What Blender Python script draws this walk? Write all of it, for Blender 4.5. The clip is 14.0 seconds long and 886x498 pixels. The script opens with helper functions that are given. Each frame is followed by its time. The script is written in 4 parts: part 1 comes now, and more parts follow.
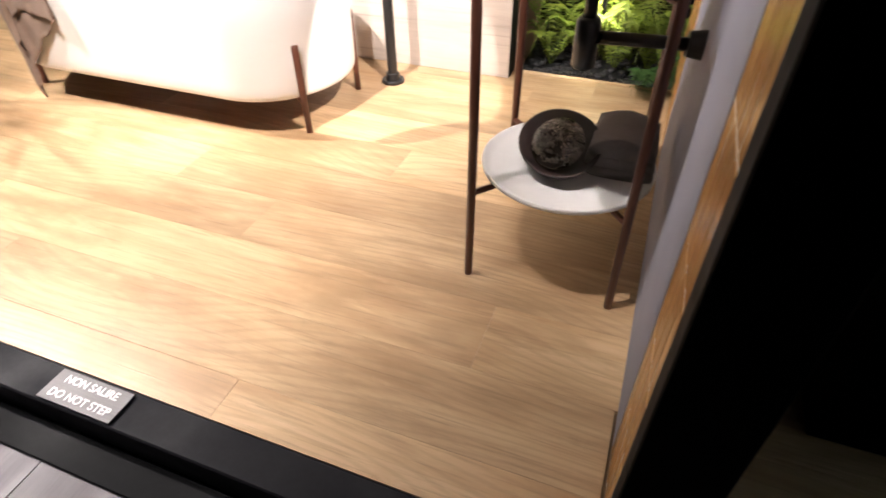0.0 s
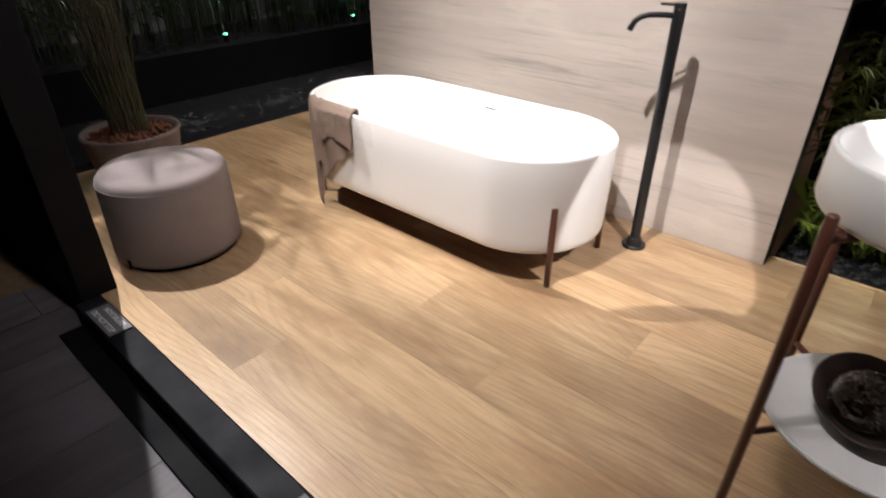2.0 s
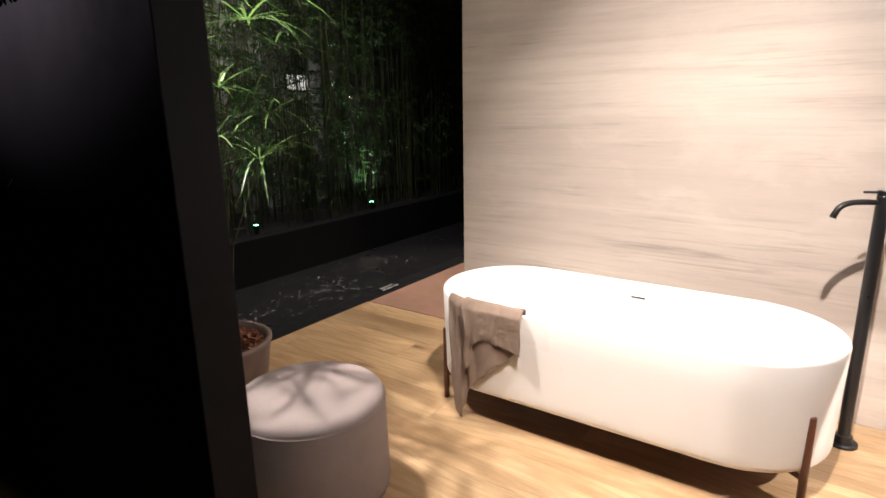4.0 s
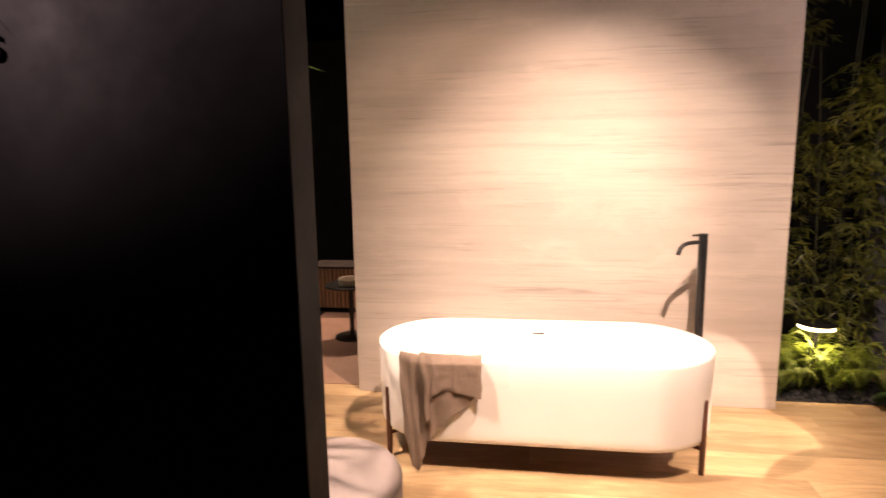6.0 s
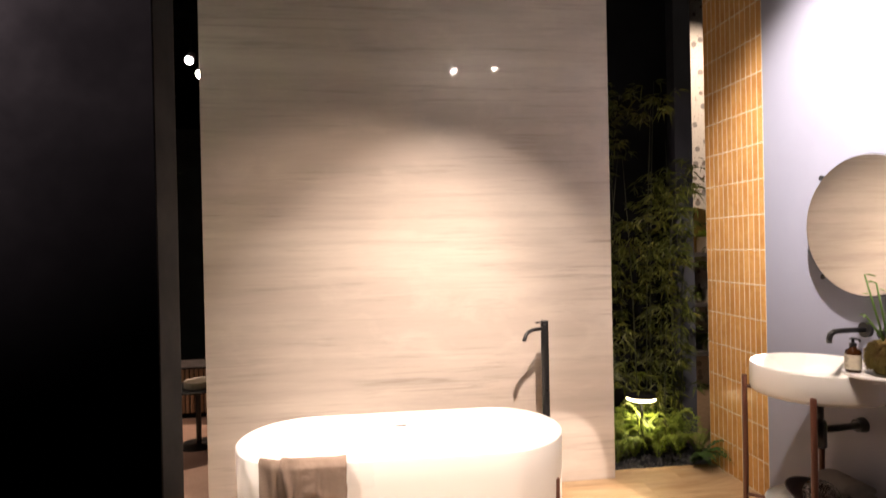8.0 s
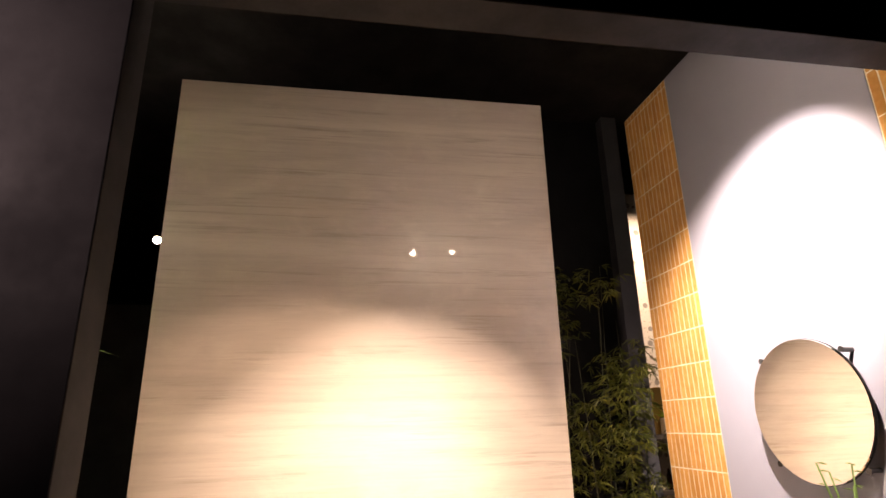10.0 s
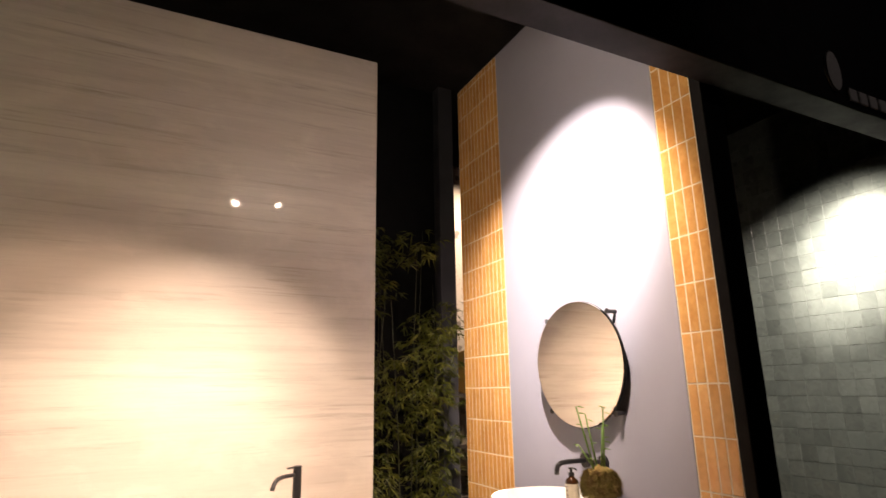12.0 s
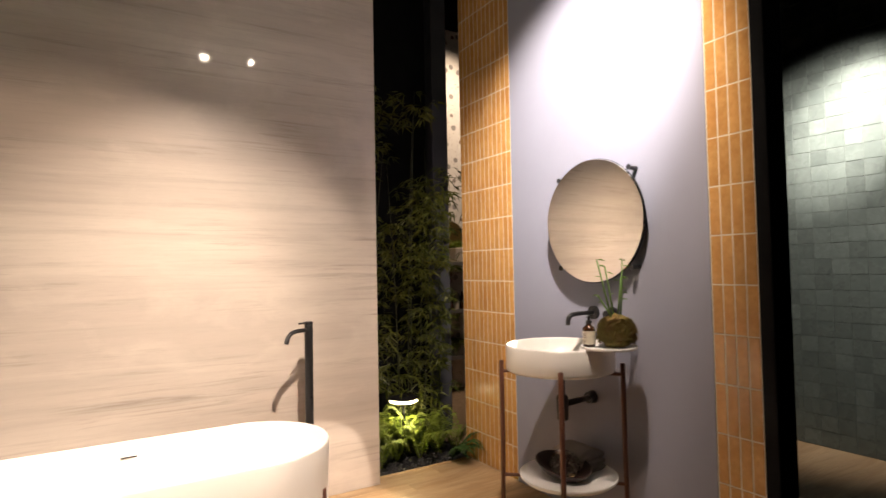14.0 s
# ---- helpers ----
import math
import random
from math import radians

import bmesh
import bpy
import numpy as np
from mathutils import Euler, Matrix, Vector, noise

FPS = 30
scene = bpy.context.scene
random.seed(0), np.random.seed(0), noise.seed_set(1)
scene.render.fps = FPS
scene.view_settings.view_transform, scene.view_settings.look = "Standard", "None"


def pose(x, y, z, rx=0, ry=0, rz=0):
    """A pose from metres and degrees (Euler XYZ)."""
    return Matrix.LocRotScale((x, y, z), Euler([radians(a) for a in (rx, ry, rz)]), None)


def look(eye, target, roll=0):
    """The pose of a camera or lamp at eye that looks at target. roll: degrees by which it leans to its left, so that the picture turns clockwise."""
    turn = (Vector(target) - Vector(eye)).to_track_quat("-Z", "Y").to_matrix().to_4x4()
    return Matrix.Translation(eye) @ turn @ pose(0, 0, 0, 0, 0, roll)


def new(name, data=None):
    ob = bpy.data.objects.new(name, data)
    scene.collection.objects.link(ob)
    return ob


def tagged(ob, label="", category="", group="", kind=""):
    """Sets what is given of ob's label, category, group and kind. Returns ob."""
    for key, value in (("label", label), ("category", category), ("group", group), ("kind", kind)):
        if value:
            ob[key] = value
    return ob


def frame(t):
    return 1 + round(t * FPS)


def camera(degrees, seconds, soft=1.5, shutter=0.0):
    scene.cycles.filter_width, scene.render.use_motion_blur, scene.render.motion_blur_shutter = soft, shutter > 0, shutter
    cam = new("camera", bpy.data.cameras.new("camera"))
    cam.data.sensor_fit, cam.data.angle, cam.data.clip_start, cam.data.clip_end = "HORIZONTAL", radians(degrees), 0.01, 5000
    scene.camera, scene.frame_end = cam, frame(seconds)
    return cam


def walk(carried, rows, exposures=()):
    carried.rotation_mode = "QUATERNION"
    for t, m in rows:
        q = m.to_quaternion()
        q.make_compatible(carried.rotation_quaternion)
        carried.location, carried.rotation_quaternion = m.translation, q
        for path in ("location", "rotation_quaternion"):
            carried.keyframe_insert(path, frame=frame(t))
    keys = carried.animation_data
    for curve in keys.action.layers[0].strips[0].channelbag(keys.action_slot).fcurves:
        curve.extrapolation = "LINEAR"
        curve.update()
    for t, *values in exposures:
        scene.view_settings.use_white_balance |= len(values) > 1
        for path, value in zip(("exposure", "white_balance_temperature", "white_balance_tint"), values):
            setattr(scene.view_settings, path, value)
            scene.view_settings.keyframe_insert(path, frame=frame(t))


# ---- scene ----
cam = camera(76.6, 14.0, shutter=0.35)
PATH = [
    (0, (-0.096, 0.042, 1.175), (-0.648, 1.452, -0.131), -1.0),
    (0.5, (-0.122, 0.11, 1.175), (-0.896, 1.415, -0.128), -1.7),
    (1, (-0.15, 0.135, 1.234), (-1.061, 1.359, -0.059), -1.3),
    (1.5, (-0.213, 0.158, 1.335), (-1.244, 1.38, 0.133), -0.8),
    (2, (-0.404, 0.044, 1.365), (-1.546, 1.333, 0.348), -0.1),
    (2.5, (-0.604, -0.084, 1.4), (-1.81, 1.271, 0.559), -0.1),
    (3, (-0.899, -0.083, 1.381), (-2.117, 1.33, 0.66), -0.4),
    (3.5, (-1.163, -0.148, 1.391), (-2.354, 1.349, 0.805), -0.7),
    (5.8, (-2.206, -0.775, 1.465), (-2.618, 1.16, 1.175), -0.7),
    (6, (-2.226, -0.79, 1.478), (-2.518, 1.166, 1.178), -0.9),
    (6.5, (-2.218, -0.827, 1.46), (-2.266, 1.153, 1.177), -1.1),
    (7, (-2.226, -0.822, 1.465), (-2.127, 1.155, 1.185), -1.1),
    (7.5, (-2.254, -0.852, 1.511), (-2.075, 1.127, 1.282), -1.1),
    (8, (-2.258, -0.901, 1.543), (-2.031, 1.086, 1.535), -1.2),
    (8.5, (-2.27, -0.917, 1.57), (-2.006, 1.053, 1.793), -1.0),
    (10.8, (-2.119, -0.941, 1.575), (-1.639, 0.892, 2.215), -1.2),
    (11, (-2.128, -0.923, 1.563), (-1.565, 0.89, 2.192), -1.0),
    (11.5, (-2.064, -0.931, 1.524), (-1.336, 0.845, 2.088), -1.1),
    (12, (-2.026, -0.94, 1.485), (-1.151, 0.793, 1.968), -1.1),
    (12.5, (-2.006, -0.955, 1.482), (-1.033, 0.746, 1.883), -1.2),
    (13, (-2.046, -0.926, 1.458), (-1.013, 0.754, 1.791), -1.2),
    (13.5, (-2.168, -0.804, 1.386), (-1.075, 0.865, 1.529), -1.1),
    (14, (-2.262, -0.682, 1.368), (-1.222, 1.025, 1.435), -1.1),
]
EXPOSURES = [
    (0.0, 0.62, 5900, 9), (0.5, 0.15, 5850, 9), (1.0, -0.08, 5700, 9), (1.5, -0.35, 5600, 7), (2.2, -0.48, 5550, 6), (3.0, -0.42, 5550, 5), (3.7, -0.2, 5800, 7), (5.8, 0.1, 7950, 25), (7.0, 0.1, 8000, 27), (7.5, 0.0, 7100, 18),
    (8.0, -0.08, 6900, 15), (8.7, 0.1, 6900, 15), (10.8, 0.7, 8600, 22), (11.5, 0.55, 8200, 21), (12.5, 0.15, 7400, 14), (14.0, -0.24, 7100, 12),
]
walk(cam, [(t, look(eye, target, roll)) for t, eye, target, roll in PATH], EXPOSURES)

# ---- light ----
world = bpy.data.worlds.new("world")
scene.world = world
world.use_nodes = True
world.node_tree.nodes["Background"].inputs[0].default_value = (0.7, 0.75, 1.0, 1)
world.node_tree.nodes["Background"].inputs[1].default_value = 0.006


def spot(name, eye, target, watts, cone, blend=0.3, color=(1.0, 0.86, 0.7), radius=0.03):
    data = bpy.data.lights.new(name, "SPOT")
    data.energy, data.spot_size, data.spot_blend, data.color, data.shadow_soft_size = watts, radians(cone), blend, color, radius
    ob = new(name, data)
    ob.matrix_world = look(eye, target)
    return ob


WARM, WHITE, COOL = (1.0, 0.80, 0.62), (1.0, 0.855, 0.75), (1.0, 0.95, 0.94)
# track spots behind the fascia beam: eye, aim, watts, cone, blend, colour
SPOTS = [
    ((-1.48, 0.60, 3.28), (-1.92, 2.5, 0.66), 330, 58, 0.55, WHITE),
    ((-1.05, 0.60, 3.31), (0.012, 1.50, 2.30), 760, 52, 0.9, COOL),
    ((-4.05, 1.02, 3.25), (-2.62, 1.25, 0.0), 1050, 54, 0.5, WHITE),
]
for eye, aim, watts, cone, blend, tint in SPOTS:
    spot("spot_light", eye, aim, watts, cone, blend, tint, 0.026 if eye[0] < -4 else 0.018)
# spots added at the same lamps for the wide spill round their beams
# aimed left, added to light the stone's left part
spot("spot_spill", (-1.48, 0.60, 3.27), (-2.72, 2.55, 0.62), 150, 60, 0.5, (1.0, 0.78, 0.62))
spot("spot_core", (-1.48, 0.60, 3.27), (-2.0, 2.5, 0.45), 430, 46, 1.0, WHITE)
spot("spot_halo", (-1.48, 0.60, 3.27), (-1.95, 2.62, 2.0), 0.8, 130, 1.0, (1.0, 0.56, 0.34))
# floor flood, added with no lamp body of its own
spot("spot_spill", (-1.45, 0.61, 3.27), (-1.75, 1.40, 0.0), 105, 84, 0.6, WHITE)
spot("spot_spill", (-1.05, 0.60, 3.30), (0.012, 1.60, 1.92), 300, 66, 0.6, WHITE)
# added spot at the round mirror's face, standing in for the lamp light
# it throws back onto the floor and the stone
spot("mirror_return_spot", (-0.115, 1.432, 1.60), (-1.25, 2.35, 0.0), 210, 29, 0.14, WHITE, 0.008)
spot("green_bay_light", (1.25, 0.62, 3.15), (2.28, 1.18, 2.36), 900, 36, 1.0, COOL)
spot("green_bay_spill", (1.25, 0.62, 3.15), (2.28, 1.30, 1.85), 270, 74, 0.7, COOL)
# unseen high spot, added to light the terrazzo wall and shelves
spot("terrazzo_fill", (1.0, 3.75, 4.4), (1.2, 4.8, 2.2), 330, 80, 0.8, WARM)
spot("far_bay_light", (-3.6, 5.8, 3.8), (-3.7, 3.5, 0.0), 520, 56, 0.6, WARM)
# unseen overhead spot, added for the lit patch on the hall floor
spot("hall_floor_fill", (-0.7, 0.12, 3.9), (-0.85, 0.10, -0.1), 9, 26, 0.5, (1.0, 0.9, 0.95))
# unseen spot, added for the glow high on the black partition
spot("partition_fill", (-4.9, -1.7, 2.8), (-4.0, 0.467, 2.55), 950, 58, 1.0, (1.0, 0.80, 0.88))
spot("path_lamp_light", (-0.38, 3.0, 0.392), (-0.38, 3.02, 0.0), 36, 104, 0.5, (1.0, 0.88, 0.5), 0.04)
# unseen overhead spot, added to brighten the hedge leaves
spot("hedge_fill", (-5.0, 3.2, 4.2), (-6.3, 3.6, 0.8), 420, 90, 0.8, WHITE)
spot("hedge_uplight_light", (-5.98, 4.72, 0.37), (-6.2, 4.72, 1.1), 60, 75, 0.8, (0.7, 1.0, 0.72))
spot("hedge_uplight_light", (-5.98, 3.05, 0.37), (-6.2, 3.05, 1.1), 60, 75, 0.8, (0.7, 1.0, 0.72))
# unseen hall spot, added so the fascia emblem shows
spot("fascia_fill", (1.6, -2.4, 4.5), (1.4, 0.335, 2.98), 9, 60, 1.0, (1.0, 0.92, 0.95))

# ---- materials ----
def ramp_mix(nt, fac, a, b):
    n = nt.nodes.new("ShaderNodeMix")
    n.data_type = "RGBA"
    nt.links.new(fac, n.inputs[0])
    for i, c in ((6, a), (7, b)):
        if isinstance(c, tuple):
            n.inputs[i].default_value = (*c, 1)
        else:
            nt.links.new(c, n.inputs[i])
    return n.outputs[2]


def contrast(nt, val, lo, hi):
    n = nt.nodes.new("ShaderNodeMapRange")
    nt.links.new(val, n.inputs[0])
    n.inputs[1].default_value, n.inputs[2].default_value = lo, hi
    return n.outputs[0]


def coords(nt, scale, shift=False, where="Object"):
    tc = nt.nodes.new("ShaderNodeTexCoord")
    mp = nt.nodes.new("ShaderNodeMapping")
    mp.inputs["Scale"].default_value = scale
    nt.links.new(tc.outputs[where], mp.inputs[0])
    if shift:
        info = nt.nodes.new("ShaderNodeObjectInfo")
        mul = nt.nodes.new("ShaderNodeMath")
        mul.operation, mul.inputs[1].default_value = "MULTIPLY", 37.0
        nt.links.new(info.outputs["Random"], mul.inputs[0])
        nt.links.new(mul.outputs[0], mp.inputs["Location"])
    return mp.outputs[0]


def fractal(nt, vec, scale, detail=6, rough=0.6, warp=0.0):
    n = nt.nodes.new("ShaderNodeTexNoise")
    n.inputs["Scale"].default_value, n.inputs["Detail"].default_value = scale, detail
    n.inputs["Roughness"].default_value, n.inputs["Distortion"].default_value = rough, warp
    nt.links.new(vec, n.inputs[0])
    return n.outputs[0]


def start(name, rough=0.5, metal=0.0, ior=1.5):
    m = bpy.data.materials.new(name)
    m.use_nodes = True
    b = m.node_tree.nodes["Principled BSDF"]
    b.inputs["Roughness"].default_value, b.inputs["Metallic"].default_value, b.inputs["IOR"].default_value = rough, metal, ior
    return m, m.node_tree, b


def bump(nt, b, height, strength, distance=0.002):
    n = nt.nodes.new("ShaderNodeBump")
    n.inputs["Strength"].default_value, n.inputs["Distance"].default_value = strength, distance
    nt.links.new(height, n.inputs["Height"])
    nt.links.new(n.outputs[0], b.inputs["Normal"])


def plain(name, a, b_col=None, rough=0.5, metal=0.0, scale=6.0, fine=80.0, relief=0.15, depth=0.001, vary=False, stretch=(1, 1, 1), spread=(0.78, 1.15), grain=1.0, spec=0.5):
    """Two tones blended by a broad and a fine noise, with a fine relief."""
    m, nt, b = start(name, rough, metal)
    v = coords(nt, stretch, shift=vary)
    broad = contrast(nt, fractal(nt, v, scale, 5), 0.32, 0.68)
    b_col = b_col or tuple(c * 0.8 for c in a)
    col = ramp_mix(nt, broad, a, b_col)
    small = fractal(nt, v, fine, 3)
    dust = contrast(nt, small, 0.35, 1.1)
    dust.node.inputs[4].default_value = grain
    col = ramp_mix(nt, dust, col, tuple(c * 0.75 for c in b_col))
    b.inputs["Specular IOR Level"].default_value = spec
    if vary:
        info = nt.nodes.new("ShaderNodeObjectInfo")
        hsv = nt.nodes.new("ShaderNodeHueSaturation")
        val = contrast(nt, info.outputs["Random"], 0, 1)
        val.node.inputs[3].default_value, val.node.inputs[4].default_value = spread
        nt.links.new(val, hsv.inputs["Value"])
        nt.links.new(col, hsv.inputs["Color"])
        col = hsv.outputs[0]
    nt.links.new(col, b.inputs["Base Color"])
    rr = contrast(nt, broad, 0, 1)
    rr.node.inputs[3].default_value, rr.node.inputs[4].default_value = max(0.02, rough * 0.85), min(1, rough * 1.15)
    nt.links.new(rr, b.inputs["Roughness"])
    if relief:
        bump(nt, b, small, relief, depth)
    return m


def wood_plank(name, light, mid, dark, rough=0.35, strong=1.0):
    """Sawn oak: arched growth lines, fine pores along the plank, knots, tone differing plank to plank."""
    m, nt, b = start(name, rough)
    warp = fractal(nt, coords(nt, (0.5, 1.6, 1), shift=True), 1.2, 1.0, 0.4)
    add = nt.nodes.new("ShaderNodeVectorMath")
    add.operation = "MULTIPLY_ADD"
    add.inputs[1].default_value = (0.0, 0.8, 0.0)
    nt.links.new(warp, add.inputs[0])
    nt.links.new(coords(nt, (0.12, 1.0, 1.0), shift=True), add.inputs[2])
    rings = nt.nodes.new("ShaderNodeTexWave")
    rings.bands_direction = "Y"
    rings.inputs["Scale"].default_value, rings.inputs["Distortion"].default_value = 9.0, 0.5
    rings.inputs["Detail"].default_value, rings.inputs["Detail Scale"].default_value = 1.5, 1.0
    nt.links.new(add.outputs[0], rings.inputs[0])
    grain = fractal(nt, coords(nt, (0.55, 4.5, 4.5), shift=True), 2.2, 7, 0.62, 1.2)
    fibre = fractal(nt, coords(nt, (2.2, 90, 90), shift=True), 1.6, 5, 0.65)
    blot = fractal(nt, coords(nt, (0.9, 2.4, 1), shift=True), 1.7, 5)
    col = ramp_mix(nt, contrast(nt, grain, 0.34, 0.68), light, mid)
    col = ramp_mix(nt, contrast(nt, blot, 0.46, 0.74), col, dark)
    smear = fractal(nt, coords(nt, (1.6, 9.0, 1), shift=True), 1.3, 6, 0.7, 0.6)
    soft = contrast(nt, smear, 0.52, 0.74)
    soft.node.inputs[4].default_value = 0.75 * strong
    col = ramp_mix(nt, soft, col, tuple(c * 0.72 for c in mid))
    pale = contrast(nt, smear, 0.46, 0.28)
    pale.node.inputs[4].default_value = 0.5 * strong
    col = ramp_mix(nt, pale, col, tuple(min(1, c * 1.15) for c in light))
    line = contrast(nt, rings.outputs["Fac"], 0.55, 1.0)
    line.node.inputs[4].default_value = 0.24 * strong
    col = ramp_mix(nt, line, col, tuple(c * 0.62 for c in mid))
    pore = contrast(nt, fibre, 0.54, 0.78)
    pore.node.inputs[4].default_value = 0.8
    col = ramp_mix(nt, pore, col, tuple(c * 0.52 for c in mid))
    knots = nt.nodes.new("ShaderNodeTexVoronoi")
    knots.inputs["Scale"].default_value = 1.0
    nt.links.new(coords(nt, (0.9, 3.4, 1), shift=True), knots.inputs[0])
    col = ramp_mix(nt, contrast(nt, knots.outputs["Distance"], 0.10, 0.02), col, (0.16, 0.085, 0.05))
    info = nt.nodes.new("ShaderNodeObjectInfo")
    hsv = nt.nodes.new("ShaderNodeHueSaturation")
    val = contrast(nt, info.outputs["Random"], 0, 1)
    val.node.inputs[3].default_value, val.node.inputs[4].default_value = 0.77, 1.17
    nt.links.new(val, hsv.inputs["Value"])
    nt.links.new(col, hsv.inputs["Color"])
    nt.links.new(hsv.outputs[0], b.inputs["Base Color"])
    rr = contrast(nt, grain, 0.3, 0.7)
    rr.node.inputs[3].default_value, rr.node.inputs[4].default_value = rough * 0.8, rough * 1.25
    nt.links.new(rr, b.inputs["Roughness"])
    bump(nt, b, pore, 0.5, 0.0012)
    return m


def travertine(name):
    """Pale vein-cut stone: broad soft level bands, clouding, sparse darker streaks, thin coat of polish."""
    m, nt, b = start(name, 0.38)
    bands = fractal(nt, coords(nt, (0.22, 1, 2.3)), 1.2, 6, 0.55, 0.35)
    lines = fractal(nt, coords(nt, (0.5, 1, 10.0)), 1.2, 7, 0.62, 0.5)
    cloud = fractal(nt, coords(nt, (1.6, 1, 2.6)), 1.8, 5, 0.6, 0.4)
    streak = fractal(nt, coords(nt, (0.8, 1, 27.0)), 1.3, 8, 0.72, 0.6)
    gate = fractal(nt, coords(nt, (0.7, 1, 2.2)), 1.5, 3)
    fine = fractal(nt, coords(nt, (6.0, 1, 60.0)), 1.6, 5, 0.7)
    col = ramp_mix(nt, contrast(nt, bands, 0.36, 0.62), (0.60, 0.535, 0.47), (0.47, 0.41, 0.36))
    soft = contrast(nt, lines, 0.42, 0.70)
    soft.node.inputs[4].default_value = 0.72
    col = ramp_mix(nt, soft, col, (0.42, 0.365, 0.32))
    haze = contrast(nt, cloud, 0.5, 0.75)
    haze.node.inputs[4].default_value = 0.5
    col = ramp_mix(nt, haze, col, (0.63, 0.565, 0.495))
    dust = contrast(nt, fine, 0.5, 0.9)
    dust.node.inputs[4].default_value = 0.35
    col = ramp_mix(nt, dust, col, (0.36, 0.31, 0.27))
    mul = nt.nodes.new("ShaderNodeMath")
    mul.operation = "MULTIPLY"
    nt.links.new(contrast(nt, streak, 0.52, 0.69), mul.inputs[0])
    nt.links.new(contrast(nt, gate, 0.42, 0.62), mul.inputs[1])
    col = ramp_mix(nt, mul.outputs[0], col, (0.30, 0.25, 0.21))
    nt.links.new(col, b.inputs["Base Color"])
    b.inputs["Coat Weight"].default_value, b.inputs["Coat Roughness"].default_value = 0.3, 0.03
    return m


def glow(name, color, strength):
    m = bpy.data.materials.new(name)
    m.use_nodes = True
    nt = m.node_tree
    nt.nodes.remove(nt.nodes["Principled BSDF"])
    e = nt.nodes.new("ShaderNodeEmission")
    e.inputs[0].default_value, e.inputs[1].default_value = (*color, 1), strength
    nt.links.new(e.outputs[0], nt.nodes["Material Output"].inputs[0])
    return m


def leafy(name, a, b_col, rough=0.45):
    """Leaves that differ one from another and let some light through."""
    m, nt, b = start(name, rough)
    geo = nt.nodes.new("ShaderNodeNewGeometry")
    col = ramp_mix(nt, geo.outputs["Random Per Island"], a, b_col)
    vein = fractal(nt, coords(nt, (1, 1, 1)), 45, 3)
    col = ramp_mix(nt, contrast(nt, vein, 0.4, 0.9), col, tuple(c * 0.6 for c in b_col))
    nt.links.new(col, b.inputs["Base Color"])
    thin = nt.nodes.new("ShaderNodeBsdfTranslucent")
    nt.links.new(col, thin.inputs[0])
    both = nt.nodes.new("ShaderNodeMixShader")
    both.inputs[0].default_value = 0.3
    nt.links.new(b.outputs[0], both.inputs[1])
    nt.links.new(thin.outputs[0], both.inputs[2])
    nt.links.new(both.outputs[0], nt.nodes["Material Output"].inputs[0])
    return m


OAK = wood_plank("oak_plank", (0.62, 0.44, 0.255), (0.49, 0.32, 0.168), (0.35, 0.205, 0.10))
SUBFLOOR = plain("brown_joint_fill", (0.27, 0.18, 0.11), None, 0.9, scale=30, fine=300)
STONE = travertine("vein_stone")
BLACK = plain("black_paint", (0.007, 0.007, 0.008), (0.005, 0.005, 0.006), 0.7, scale=3, relief=0.05, spec=0.15)
TRIM = plain("black_trim", (0.012, 0.0115, 0.015), (0.009, 0.009, 0.012), 0.62, scale=8, relief=0.1, spec=0.15)
METAL = plain("black_metal", (0.014, 0.014, 0.015), (0.01, 0.01, 0.011), 0.32, scale=20, relief=0.02)
BLUE = plain("blue_grey_paint", (0.272, 0.278, 0.345), (0.255, 0.26, 0.325), 0.75, scale=1.5, fine=260, relief=0.12, depth=0.0006, grain=0.2)
GROUT = plain("pale_grout", (0.76, 0.66, 0.49), None, 0.85, scale=30, fine=300)
OCHRE = plain("ochre_glaze", (0.62, 0.35, 0.125), (0.50, 0.24, 0.075), 0.22, scale=9, fine=40, relief=0.18, depth=0.002, vary=True, spread=(0.90, 1.08))
SAGE = plain("green_glaze", (0.165, 0.195, 0.175), (0.11, 0.135, 0.122), 0.28, scale=6, fine=26, relief=0.35, depth=0.004, vary=True, spread=(0.82, 1.12))
SAGEGROUT = plain("grey_grout", (0.15, 0.175, 0.158), None, 0.9, scale=30, fine=300)
WHITE_SOLID = plain("white_solid_surface", (0.82, 0.80, 0.77), (0.80, 0.78, 0.75), 0.3, scale=2, fine=200, relief=0.0, grain=0.06)
SHELF_WHITE = plain("white_lacquer", (0.82, 0.81, 0.80), (0.77, 0.76, 0.75), 0.4, scale=9, fine=120, relief=0.0, grain=0.15)
WALNUT = plain("walnut_stain", (0.145, 0.052, 0.03), (0.09, 0.032, 0.019), 0.4, scale=4, fine=40, relief=0.2, stretch=(12, 12, 1))
FELT = plain("mauve_grey_fabric", (0.30, 0.25, 0.24), (0.26, 0.215, 0.205), 0.95, scale=5, fine=420, relief=0.6, depth=0.002)
TOWEL = plain("taupe_terry", (0.275, 0.20, 0.155), (0.23, 0.165, 0.125), 1.0, scale=10, fine=210, relief=1.0, depth=0.006)
HALL = wood_plank("grey_hall_tile", (0.135, 0.118, 0.128), (0.11, 0.097, 0.105), (0.092, 0.082, 0.088), 0.55, 0.4)
PATTERN = plain("dark_stone_step", (0.018, 0.018, 0.02), (0.012, 0.012, 0.013), 0.3, scale=4, fine=30, relief=0.3)
CARPET = plain("brown_floor", (0.42, 0.24, 0.17), (0.35, 0.195, 0.14), 0.6, scale=3, fine=90, relief=0.2)
